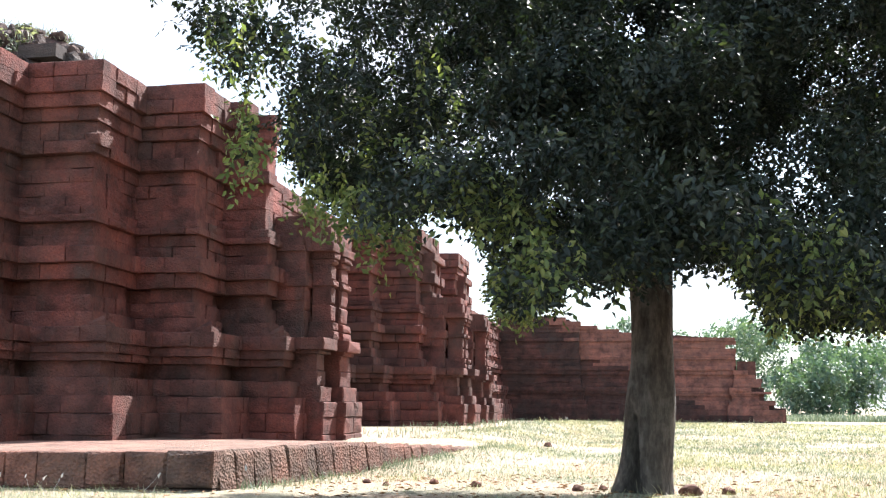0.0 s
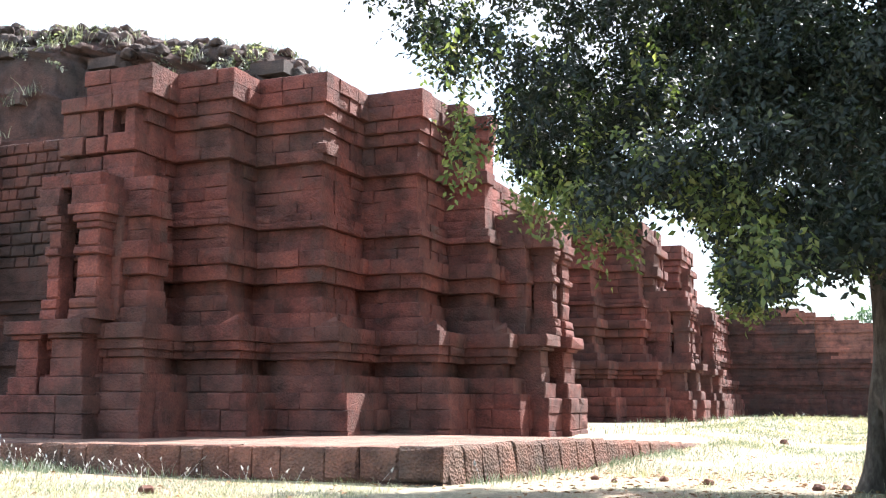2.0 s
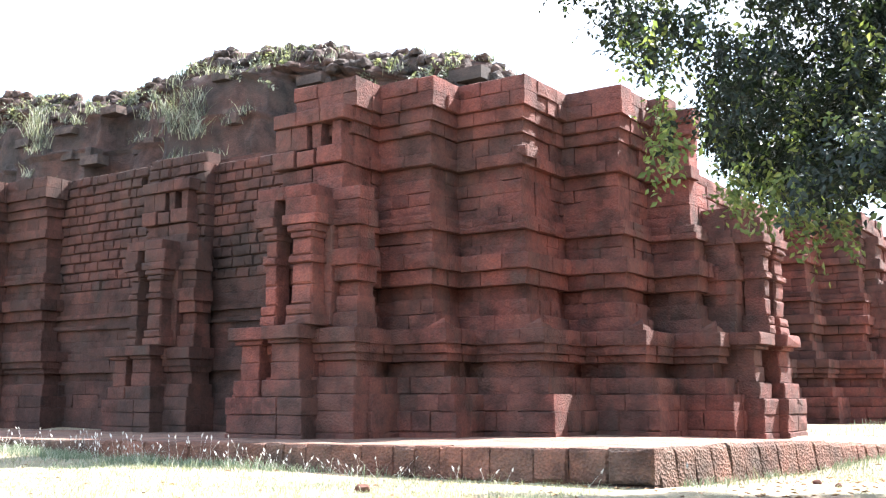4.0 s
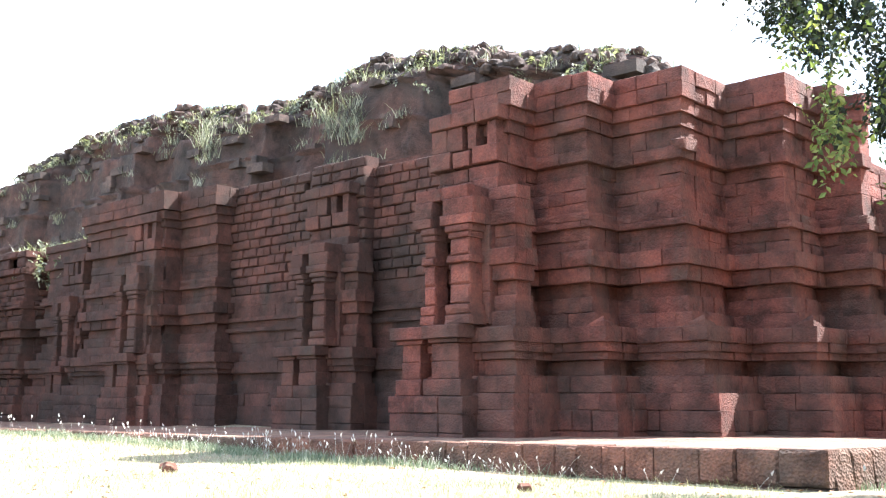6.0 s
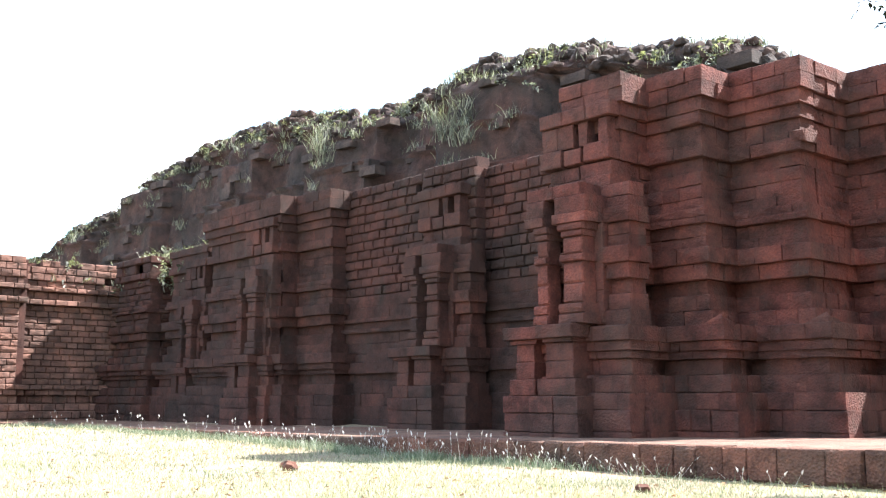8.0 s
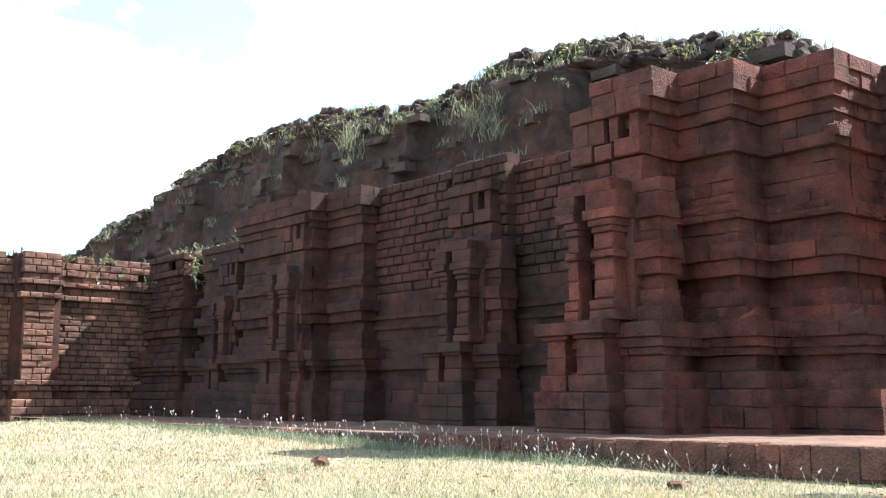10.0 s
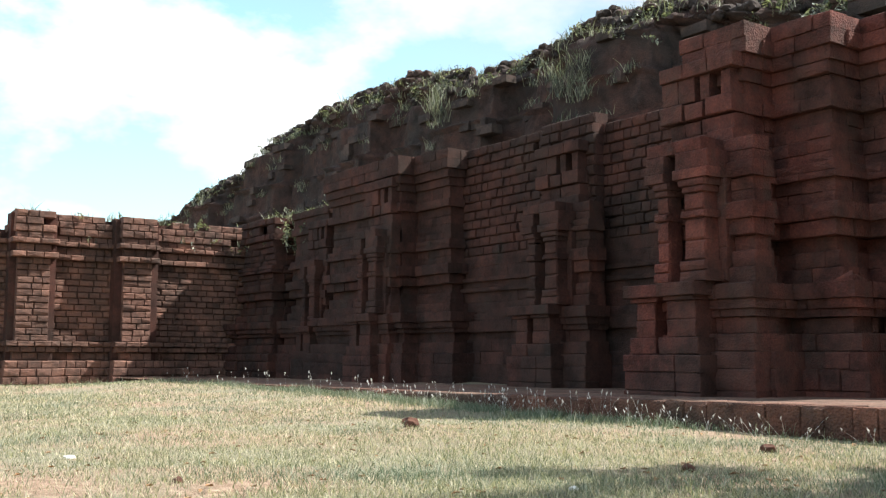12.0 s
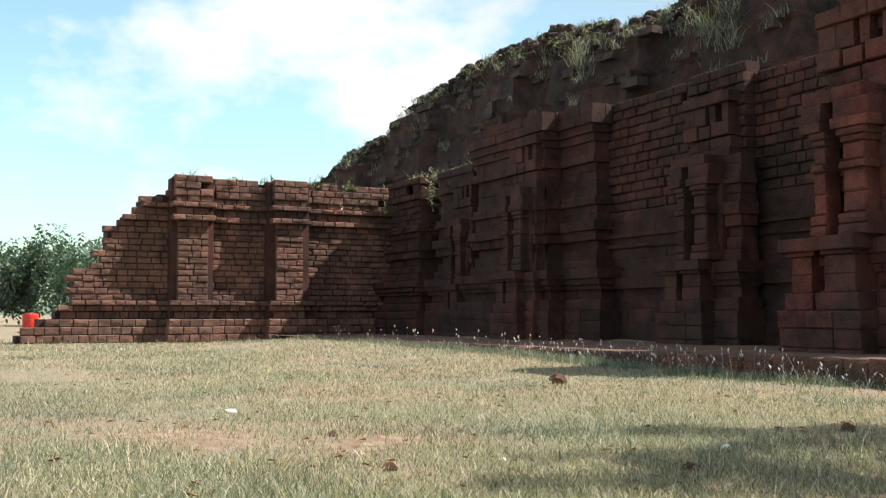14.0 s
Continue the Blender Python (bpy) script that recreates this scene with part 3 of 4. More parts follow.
def tier_front(x, z):
    """How far back the broken face lies at a height: walls with piers and string bands below, a crumbled crest above."""
    low = max(0.0, min(1.0, (tier_top(x) - z - 0.7) / 0.9))
    y = 20.3 + 0.05 * (z - 5.5) + 0.6 * noise.noise((x * 0.2, 1, 3)) + (0.3 + 0.5 * (1 - low)) * noise.noise((x * 0.8, z * 0.9 * (1 - low), 8))
    if math.sin(x * 0.8 + 0.9 * noise.noise((x * 0.3, 0, 4))) > 0.25:      # piers
        y -= 0.8 * low
    y += 0.45 * math.floor((z - 5.4) / 1.7)
    for a, c, o in ((5.9, 6.15, 0.22), (6.15, 6.3, 0.1), (7.2, 7.45, 0.2), (8.7, 8.95, 0.2)):
        if a < z < c:
            y -= o * low
    return y + max(0.0, z - tier_top(x) + 1.0) ** 2 * 0.9


mound = tagged(empty("ruined_upper_tier", (-30, 22, 5.3)), "crumbling weathered laterite upper tier overgrown with weeds", "ruin", kind="structure")


def build_mound():
    xs, rows = np.arange(-62, -10.4, 0.14), 64
    v, f = [], []
    for x in xs:
        zt = tier_top(x) + 0.12 * noise.noise((x * 1.1, 2, 0))
        for r in range(rows):
            z = 5.2 + (zt - 5.25) * min(1.0, r / (rows - 4))
            y = tier_front(x, z) + 0.04 + 0.09 * noise.noise((x * 1.6, z * 1.2, 6)) + 0.05 * noise.noise((x * 5, z * 6, 2)) if r < rows - 3 else tier_front(x, zt) + 0.04 + (r - rows + 4) * 3.0
            if r >= rows - 3:
                z = zt + 0.15 * noise.noise((x * 0.7, y * 0.7, 0)) - 0.1 * (r - rows + 4)
            v.append((x + 30, y - 22, z - 5.3))
    for i in range(len(xs) - 1):
        for r in range(rows - 1):
            a = i * rows + r
            f.append((a, a + rows, a + rows + 1, a + 1))
    obj("rubble_core", v, f, m_tier, mound, "stained laterite walling with piers and string bands", smooth=True)
    pile = Pile(mound, m_oldp, m_old, near=lambda c: -26 < c[0] < -13, cap=295)
    z = 5.3
    while z < 12.6:
        h = rng.uniform(0.2, 0.3)
        x = -61.5
        while x < -11:
            crest = z > tier_top(x) - 1.0 - 0.9 * noise.noise((x * 0.5, z * 0.3, 12))
            ln = rng.uniform(0.24, 0.42) if crest else rng.uniform(0.4, 0.9)
            if z + h * 0.6 < tier_top(x) + 0.22 * noise.noise((x * 1.3, 5, 1)) and rng.random() > 0.07:
                y = tier_front(x, z)
                if crest:
                    pile.add((x, y + 0.17 + rng.uniform(-0.1, 0.1), z + h / 2 + rng.uniform(-0.06, 0.06)), (ln * rng.uniform(1.0, 1.5), 0.5, h * rng.uniform(1.1, 1.6)), rng.uniform(-14, 14), rng.uniform(-10, 10), rng.uniform(-9, 9), k=30 + rng.randrange(8))
                elif rng.random() < 0.10:
                    pile.add((x + ln / 2, y + 0.17 + rng.uniform(-0.03, 0.03), z + h / 2), (ln * 1.03, 0.45, h * 1.03), rng.uniform(-3, 3), rng.uniform(-2, 2), rng.uniform(-0.6, 0.6), k=24 + rng.randrange(6))
            x += ln
        z += h
    pile.close()


build_mound()


# one block that stands proud on the bastion's corner and catches the sun
spur = Pile(bpy.data.objects["wall_bastion"], m_block, m_blocks, name="spur_block")
spur.add((-8.42, 14.72, 4.98), (0.26, 0.40, 0.20), 0, 3, 2, k=15)


# ---- miniature pavilions on the wall ----
def pavilion(gable=True, half=1.34, material=None):
    """Porch in miniature: two pedestals, ledge slabs, a thin and a stout column, a hood, a stepped gable with slots."""
    root = empty("miniature_pavilion")
    tagged(root, "laterite miniature pavilion with stacked columns on pedestals" if gable else "broken laterite miniature pavilion with slim sunlit columns", "pavilion", "miniature pavilions along the base")
    keep = Pile(root, material or m_block, m_blocks, cap=999)

    def piece(name, s0, s1, o0, o1, z0, z1, cut=1, k=None):
        keep.name = name
        w = (s1 - s0) / cut
        deep = max(1, math.ceil((o1 - o0) / 0.46))
        d = (o1 - o0) / deep
        for n in range(cut):
            for e in range(deep):
                keep.add((s0 + w * (n + 0.5) + rng.uniform(-0.008, 0.008), -(o0 + d * (e + 0.5)), (z0 + z1) / 2), (w - 0.003, d - 0.003, z1 - z0 - 0.003), rng.uniform(-0.8, 0.8), rng.uniform(-0.8, 0.8), rng.uniform(-0.5, 0.5), k=k)

    # the stepped body that carries it
    for z0, z1, off, _ in COURSES:
        if z1 < 4.4:
            piece("body_block", -0.52 - off * 0.5, half + off * 0.5, 0.0, 0.43 + off * 0.8, z0, z1, 3)

    # pedestals: middle, half widths of foot, shaft and ledge
    for mid, foot, shaft, lip, reach in ((-0.56, 0.37, 0.21, 0.38, 0.92), (0.32, 0.52, 0.30, 0.40, 1.06)):
        for z0, z1, w, o in ((0.0, 0.38, foot, 0.08), (0.38, 0.68, foot * 0.99, 0.07), (0.68, 0.95, foot * 1.01, 0.08), (0.95, 1.22, (foot + shaft) / 2, 0.0), (1.22, 1.50, shaft, -0.08), (1.50, 1.79, shaft * 0.97, -0.09)):
            piece("pedestal_block", mid - w, mid + w, 0.3, reach + o, z0, z1, 2 if w > 0.45 else 1)
        piece("ledge_slab", mid - lip * 0.82, mid + lip * 0.82, 0.3, reach - 0.03, 1.79, 1.86)
        piece("ledge_slab", mid - lip, mid + lip, 0.3, reach + 0.06, 1.86, 2.07)
    # columns of uneven girth
    for mid, g0, o in ((-0.115, 0.125, 0.72), (0.54, 0.215, 0.72)):
        for z0, z1, g in ((2.07, 2.24, 1.35), (2.24, 2.40, 1.28), (2.40, 2.72, 0.98), (2.72, 3.06, 0.95), (3.06, 3.18, 1.22), (3.18, 3.46, 0.95), (3.46, 3.56, 1.12), (3.56, 3.68, 1.3)):
            piece("column_drum", mid - g0 * g, mid + g0 * g, o - 0.16 * g, o + 0.16 * g, z0, z1, k=14 + rng.randrange(10))
    for mid, w in ((-0.245, 0.215), (0.52, 0.36)):
        piece("capital", mid - w, mid + w, 0.3, 0.95, 3.68, 3.84)
        piece("hood_block", mid - w * 0.94, mid + w * 0.94, 0.3, 0.90, 3.84, 4.12)
    piece("hood_slab", -0.47, 0.70, 0.2, 0.86, 4.12, 4.33, 2)
    # wall strips behind, with the dark niche between them
    for z0, z1 in ((2.07, 2.6), (2.6, 3.1), (3.1, 3.68)):
        piece("jamb_block", -0.52, -0.22, 0.2, 0.52, z0, z1)
        piece("jamb_block", 0.45, 0.90, 0.2, 0.56, z0, z1)
    if gable:     # stepped gable on the wall face above
        piece("gable_block", -0.42, 0.30, -0.2, 0.26, 4.33, 4.52, 2)
        piece("gable_block", 0.32, 0.86, -0.2, 0.30, 4.33, 4.52)
        piece("gable_block", -0.52, 0.14, -0.2, 0.22, 4.52, 4.76, 2)
        piece("gable_block", 0.19, 0.86, -0.2, 0.26, 4.52, 4.76)
        piece("gable_block", -0.64, -0.16, -0.2, 0.34, 4.78, 5.08)
        piece("gable_block", -0.11, 0.27, -0.2, 0.32, 4.78, 5.05)
        piece("gable_block", 0.33, 0.88, -0.2, 0.34, 4.78, 5.08)
        piece("gable_block", -0.66, 0.06, -0.15, 0.27, 5.09, 5.50, 2)
        for m in (0.27, 0.70):
            piece("baluster", m - 0.10, m + 0.10, -0.15, 0.25, 5.08, 5.50)
        piece("gable_lintel", -0.66, 0.92, -0.15, 0.34, 5.50, 5.74, 3)
    return root


def set_pavilion(root, x, y, rz=0.0, sx=1.0, sy_=1.0, sz=1.0):
    root.matrix_world = pose(x, y, 0, 0, 0, rz)
    root.scale = (sx, sy_, sz)


first = pavilion()
set_pavilion(first, -11.63, 13.13)
for x, y, rz, sx, sy_, sz in ((-6.92, 32.2, 90, 1.05, 1.5, 0.97), (-6.72, 37.2, 90, 0.9, 1.2, 0.95)):
    set_pavilion(copy_thing(first, pose(x, y, 0, 0, 0, rz)), x, y, rz, sx, sy_, sz)
set_pavilion(pavilion(False, 1.0), -6.58, 18.30, 90, 1.08, 1.15, 0.985)
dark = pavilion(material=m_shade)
dark["label"] = "stained laterite miniature pavilion with worn columns, darkened as in shade"
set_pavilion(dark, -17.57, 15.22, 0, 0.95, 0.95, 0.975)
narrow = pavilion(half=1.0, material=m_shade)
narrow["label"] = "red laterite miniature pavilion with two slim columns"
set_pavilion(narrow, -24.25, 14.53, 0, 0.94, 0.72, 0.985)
# Darkest pavilion: its laterite carries the shade of the recess as colour.
shadowed = pavilion(half=1.1, material=m_curt)
shadowed["label"] = "laterite miniature pavilion worn almost smooth, darkened as in shade"
set_pavilion(shadowed, -28.6, 14.93, 0, 0.8, 0.6, 0.88)


# upright stones on the corners of the great ledge
ledge_of = bpy.data.objects["wall_bastion"]
for x, y in ((-9.32, 13.62), (-8.04, 14.42), (-6.97, 15.85), (-6.17, 17.02), (-10.45, 12.95)):
    o0 = Vector((x, y, 2.03)) - ledge_of.matrix_world.translation
    w, h = 0.13, rng.uniform(0.15, 0.2)
    vv = [o0 + Vector(t) for t in ((-2.2 * w, -w, -0.02), (w, -w, -0.02), (w, 2.2 * w, -0.02), (-w * 0.6, w * 0.8, -0.02),
                                   (-w * 1.1, -w * 0.95, h * 0.32), (w * 1.05, -w * 1.05, h * 0.55), (w * 0.95, w * 1.1, h * 0.32), (w * 0.75, -w * 0.7, h), (0.0, 0.0, h * 0.8))]
    obj("corner_stone", vv, [(0, 1, 5, 4), (1, 2, 6, 5), (4, 5, 7, 8), (5, 6, 8, 7), (2, 3, 8, 6), (3, 0, 4, 8)], m_block, ledge_of)


# ---- grass ----
def blades(name, roots, heights, widths, material, parent=None, lean=0.5, tilt=None):
    """Thin bent blades, each of three triangles, rooted where given."""
    n = len(roots)
    r = np.random.RandomState(len(name) + n)
    a = r.uniform(0, 2 * np.pi, n)
    side = np.stack([np.cos(a), np.sin(a), np.zeros(n)], 1)
    b = r.uniform(0, 2 * np.pi, n)
    ln = r.uniform(0.1, 1.0, n) * lean * heights
    bend = np.stack([np.cos(b) * ln, np.sin(b) * ln, np.zeros(n)], 1)
    up = np.stack([np.zeros(n), np.zeros(n), heights], 1)
    w = widths[:, None]
    v = np.empty((n, 5, 3))
    v[:, 0], v[:, 1] = roots - side * w, roots + side * w
    v[:, 2], v[:, 3] = roots + up * 0.55 + bend * 0.35 + side * w * 0.7, roots + up * 0.55 + bend * 0.35 - side * w * 0.7
    v[:, 4] = roots + up + bend
    base = (np.arange(n) * 5)[:, None]
    quads = base + np.array([[0, 1, 2, 3]])
    tris = base + np.array([[3, 2, 4]])
    me = bpy.data.meshes.new(name)
    me.from_pydata(v.reshape(-1, 3).tolist(), [], quads.tolist() + tris.tolist())
    me.materials.append(material)
    ob = new(name, me)
    if parent is not None:
        ob.parent = parent
    return ob


def open_ground(x, y):
    """True where turf can grow: not under the platform or the building."""
    if x < -4.4 and y > plat_front(x) - 0.02:
        return False
    if y > 10.3 and x < -4.4 + 0.2 * (y - 10.3) and y < 19:
        return False
    if y >= 19 and x < -5.2:
        return False
    return not (x < -33.5 and 2.4 < y < 16)


def turf():
    r = random.Random(3)
    dry, green = [], []
    while len(dry) + len(green) < 270000:
        d = 4.2 * (60 / 4.2) ** (r.random() ** 0.85)
        yaw = radians(r.uniform(-16, 92))
        x, y = -math.sin(yaw) * d, math.cos(yaw) * d
        if not open_ground(x, y):
            continue
        g = noise.noise((x * 0.35, y * 0.35, 7)) + 0.5 * noise.noise((x * 1.4, y * 1.4, 2))
        if x > -4.5 and y < 16:
            g -= 0.18 + (0.35 if y < 12.8 else 0)
        if y < 2.6:
            g -= 0.08
        if g + r.uniform(-0.4, 0.4) < -0.30:
            continue
        sc = max(1.0, d / 11)
        tall = r.uniform(1.8, 3.2) if r.random() < 0.05 else 1.0
        item = (x, y, ground_z(x, y) - 0.005, r.uniform(0.018, 0.062) * (0.8 + 0.2 * sc) * tall, 0.0027 * sc)
        (green if noise.noise((x * 0.5, y * 0.5, 21)) + r.uniform(-0.3, 0.3) > (-0.02 if x > -5 and 13 < y < 40 else 0.3) else dry).append(item)
    for name, items, m, lab in (("dry_turf", dry, m_grass, "short sunburnt straw-coloured grass on the ground"), ("green_turf", green, m_lush, "short green grass in patches on the ground")):
        a = np.array(items)
        ob = blades(name, a[:, :3], a[:, 3], a[:, 4], m, lean=1.3)
        tagged(ob, lab, "grass", kind="stuff")


turf()


def tall_grass():
    r = random.Random(5)
    a, plumes = [], []
    for _ in range(9500):
        x = r.triangular(-30, -7.5, -12.5)
        y = plat_front(x) - abs(r.gauss(0, 0.38)) - 0.03
        if noise.noise((x * 0.9, 3, 0)) + r.uniform(-0.3, 0.3) < -0.25:
            continue
        a.append((x, y, ground_z(x, y), r.uniform(0.08, 0.26) * (0.45 + 0.8 * abs(noise.noise((x * 1.7, 1, 5)))), 0.0045))
    for _ in range(1500):      # a green fringe at the foot of the eastern walls
        y = r.uniform(19, 62)
        x = -5.0 + r.gauss(0, 0.6) if y < 40 else r.uniform(-8.5, 8)
        y = y if y < 40 else 63.2 + r.gauss(0, 0.5)
        a.append((x, y, ground_z(x, y), r.uniform(0.06, 0.22), 0.007))
    for _ in range(1500):      # and a low one along the platform's side
        y = r.uniform(10.6, 19.5)
        x = -4.36 + 0.2 * (y - 10.3) + abs(r.gauss(0, 0.2))
        if noise.noise((y * 0.8, 8, 0)) + r.uniform(-0.3, 0.3) > -0.1:
            a.append((x, y, ground_z(x, y), r.uniform(0.04, 0.13), 0.004))
    arr = np.array(a)
    tagged(blades("tall_grass", arr[:, :3], arr[:, 3], arr[:, 4], m_lush, lean=0.8), "tall pale green grass along the platform's foot", "grass", kind="stuff")
    v, f = [], []
    for _ in range(210):
        x = r.gauss(-12.5, 3.2) if r.random() < 0.7 else r.uniform(-28, -8)
        y = plat_front(x) - abs(r.gauss(0, 0.3)) - 0.05
        h, lx, ly = r.uniform(0.12, 0.42) * (0.6 if x > -10 else 1), r.uniform(-0.2, 0.2), r.uniform(-0.2, 0.1)
        z = ground_z(x, y)
        n = len(v)
        v += [(x - 0.002, y, z), (x + 0.002, y, z), (x + lx + 0.001, y + ly, z + h), (x + lx - 0.001, y + ly, z + h)]
        f.append((n, n + 1, n + 2, n + 3))
        n = len(v)
        s = r.uniform(0.009, 0.017)
        tx, ty, tz = x + lx * 1.1, y + ly * 1.1, z + h
        v += [(tx, ty, tz - s), (tx + s, ty, tz + s), (tx, ty + s, tz + s), (tx - s, ty, tz + s), (tx, ty - s, tz + s), (tx + lx * 0.2, ty, tz + 3.4 * s)]
        f += [(n, n + 1, n + 2), (n, n + 2, n + 3), (n, n + 3, n + 4), (n, n + 4, n + 1), (n + 5, n + 2, n + 1), (n + 5, n + 3, n + 2), (n + 5, n + 4, n + 3), (n + 5, n + 1, n + 4)]
    tagged(obj("seed_heads", v, f, m_plume), "pale fluffy grass seed heads on thin stalks", "grass", kind="stuff")


tall_grass()


def wall_weeds():
    """Weeds on the broken tops: tufts of arching blades, and small leafy sprigs."""
    r = random.Random(11)
    spots = []
    for _ in range(190):
        x = r.uniform(-58, -13)
        z = tier_top(x)
        spots.append((x, tier_front(x, z) - 0.05, z - 0.1, r.uniform(0.15, 0.42)))
    for _ in range(130):
        x = r.uniform(-58, -14)
        z = 5.6 + (tier_top(x) - 5.9) * r.random() ** 0.4
        spots.append((x, tier_front(x, z) - 0.15, z, r.uniform(0.25, 0.6)))
    for x, z in ((-22.4, 8.6), (-21.9, 8.3), (-22.9, 8.9), (-22.2, 9.1), (-30.4, 9.8), (-30.0, 9.4), (-30.8, 10.2)):
        spots += [(x + r.uniform(-0.4, 0.4), tier_front(x, z) - 0.3, z + r.uniform(-0.3, 0.2), r.uniform(0.6, 1.0)) for _ in range(3)]
    for _ in range(50):
        spots.append((r.uniform(-34.4, -28), r.uniform(15.6, 17), 5.45, r.uniform(0.3, 0.8)))
    for _ in range(14):
        y = r.uniform(7.4, 15)
        spots.append((-34.7 + r.uniform(-0.3, 0.25), y, 5.35 if r.random() < 0.7 else 4.75, r.uniform(0.2, 0.5)))
    for _ in range(14):
        spots.append((r.uniform(-28.5, -26.4), 15.4, 5.9, r.uniform(0.25, 0.6)))
    pts = []
    for x, y, z, h in spots:
        for _ in range(22):
            pts.append((x + r.gauss(0, 0.22), y + r.gauss(0, 0.12), z, h * r.uniform(0.4, 1.0), 0.011))
    a = np.array(pts)
    tagged(blades("wall_weeds", a[:, :3], a[:, 3], a[:, 4], m_bush, lean=1.1), "grey-green weeds and arching grass on the broken masonry", "weeds", kind="stuff")


wall_weeds()


# ---- trees ----
def tube(path, radii, sides=10, wob=0.0, seed=0):
    v, f = [], []
    for i, (p, rad) in enumerate(zip(path, radii)):
        p = Vector(p)
        d = (Vector(path[min(i + 1, len(path) - 1)]) - Vector(path[max(i - 1, 0)])).normalized()
        u = d.cross(Vector((0, 1, 0.01))).normalized()
        w = d.cross(u)
        for k in range(sides):
            a = 2 * math.pi * k / sides
            rr = rad * (1 + wob * noise.noise((math.cos(a) * 1.6, math.sin(a) * 1.6, p.z * 0.9 + seed)))
            v.append(p + u * math.cos(a) * rr + w * math.sin(a) * rr)
    for i in range(len(path) - 1):
        for k in range(sides):
            a, c = i * sides + k, i * sides + (k + 1) % sides
            f.append((a, c, c + sides, a + sides))
    return v, f


def leaf_cards(centres, per, size, spread, seed, droop=0.5):
    """Small pointed leaflets in twigs round the given centres."""
    r = np.random.RandomState(seed)
    n = len(centres) * per
    c = np.repeat(np.array(centres), per, 0)
    # each twig hangs along one direction, its leaflets on both sides
    td = r.normal(size=(len(centres), 3))
    td[:, 2] = -np.abs(td[:, 2]) * droop - 0.25
    td /= np.linalg.norm(td, axis=1)[:, None]
    t = np.repeat(td, per, 0)
    along = np.tile(np.linspace(-0.5, 0.5, per), len(centres))[:, None]
    # leaflets in pairs, to both sides of the twig
    sv = np.cross(td, r.normal(size=td.shape) * np.array([0.5, 0.5, 1.6]))
    sv /= np.linalg.norm(sv, axis=1)[:, None]
    sgn = np.tile(np.where(np.arange(per) % 2 == 0, 1.0, -1.0), len(centres))[:, None]
    bow = np.zeros((n, 3))
    bow[:, 2] = -((along[:, 0] + 0.5) ** 2) * spread * 0.35
    pos = c + t * along * spread + bow + r.normal(size=(n, 3)) * spread * 0.02
    d = t * 0.55 + np.repeat(sv, per, 0) * sgn * 0.8 + r.normal(size=(n, 3)) * 0.22
    d[:, 2] -= 0.3
    d /= np.linalg.norm(d, axis=1)[:, None]
    s = np.cross(d, np.cross(t, np.repeat(sv, per, 0)) + r.normal(size=(n, 3)) * 0.35)
    s /= np.linalg.norm(s, axis=1)[:, None]
    ln = size * r.uniform(0.6, 1.25, n)[:, None]
    w = ln * 0.19
    w = w * 1.35
    v = np.empty((n, 4, 3))
    nrm = np.cross(d, s)
    v[:, 0] = pos
    v[:, 1] = pos + d * ln * 0.45 + s * w + nrm * w * 0.35
    v[:, 2] = pos + d * ln
    v[:, 3] = pos + d * ln * 0.45 - s * w + nrm * w * 0.35
    base = (np.arange(n) * 4)[:, None]
    return v.reshape(-1, 3).tolist(), np.concatenate([base + np.array([[0, 1, 2]]), base + np.array([[0, 2, 3]])]).tolist()


# lower edge of the crown as it hangs round the eye: degrees to the left of +y, degrees up
SKIRT = ((-40, 4), (-11.9, 3.7), (-8.0, 3.3), (-6.6, 3.4), (-5.6, 6.0), (-3.2, 7.1), (-1.8, 7.2), (1.2, 5.7), (4.3, 6.4), (5.4, 4.8), (6.5, 3.9), (8.0, 3.9), (8.6, 7.6), (9.6, 9.4), (11.8, 10.1), (12.7, 9.1),
         (14.2, 8.2), (16.8, 9.7), (18.7, 11.8), (20.6, 13.8), (21.3, 15.8), (21.8, 12.2), (22.4, 12.0), (22.9, 16.2), (24.9, 17.7), (26.3, 18.6), (28.1, 20.9), (32, 30), (60, 60))


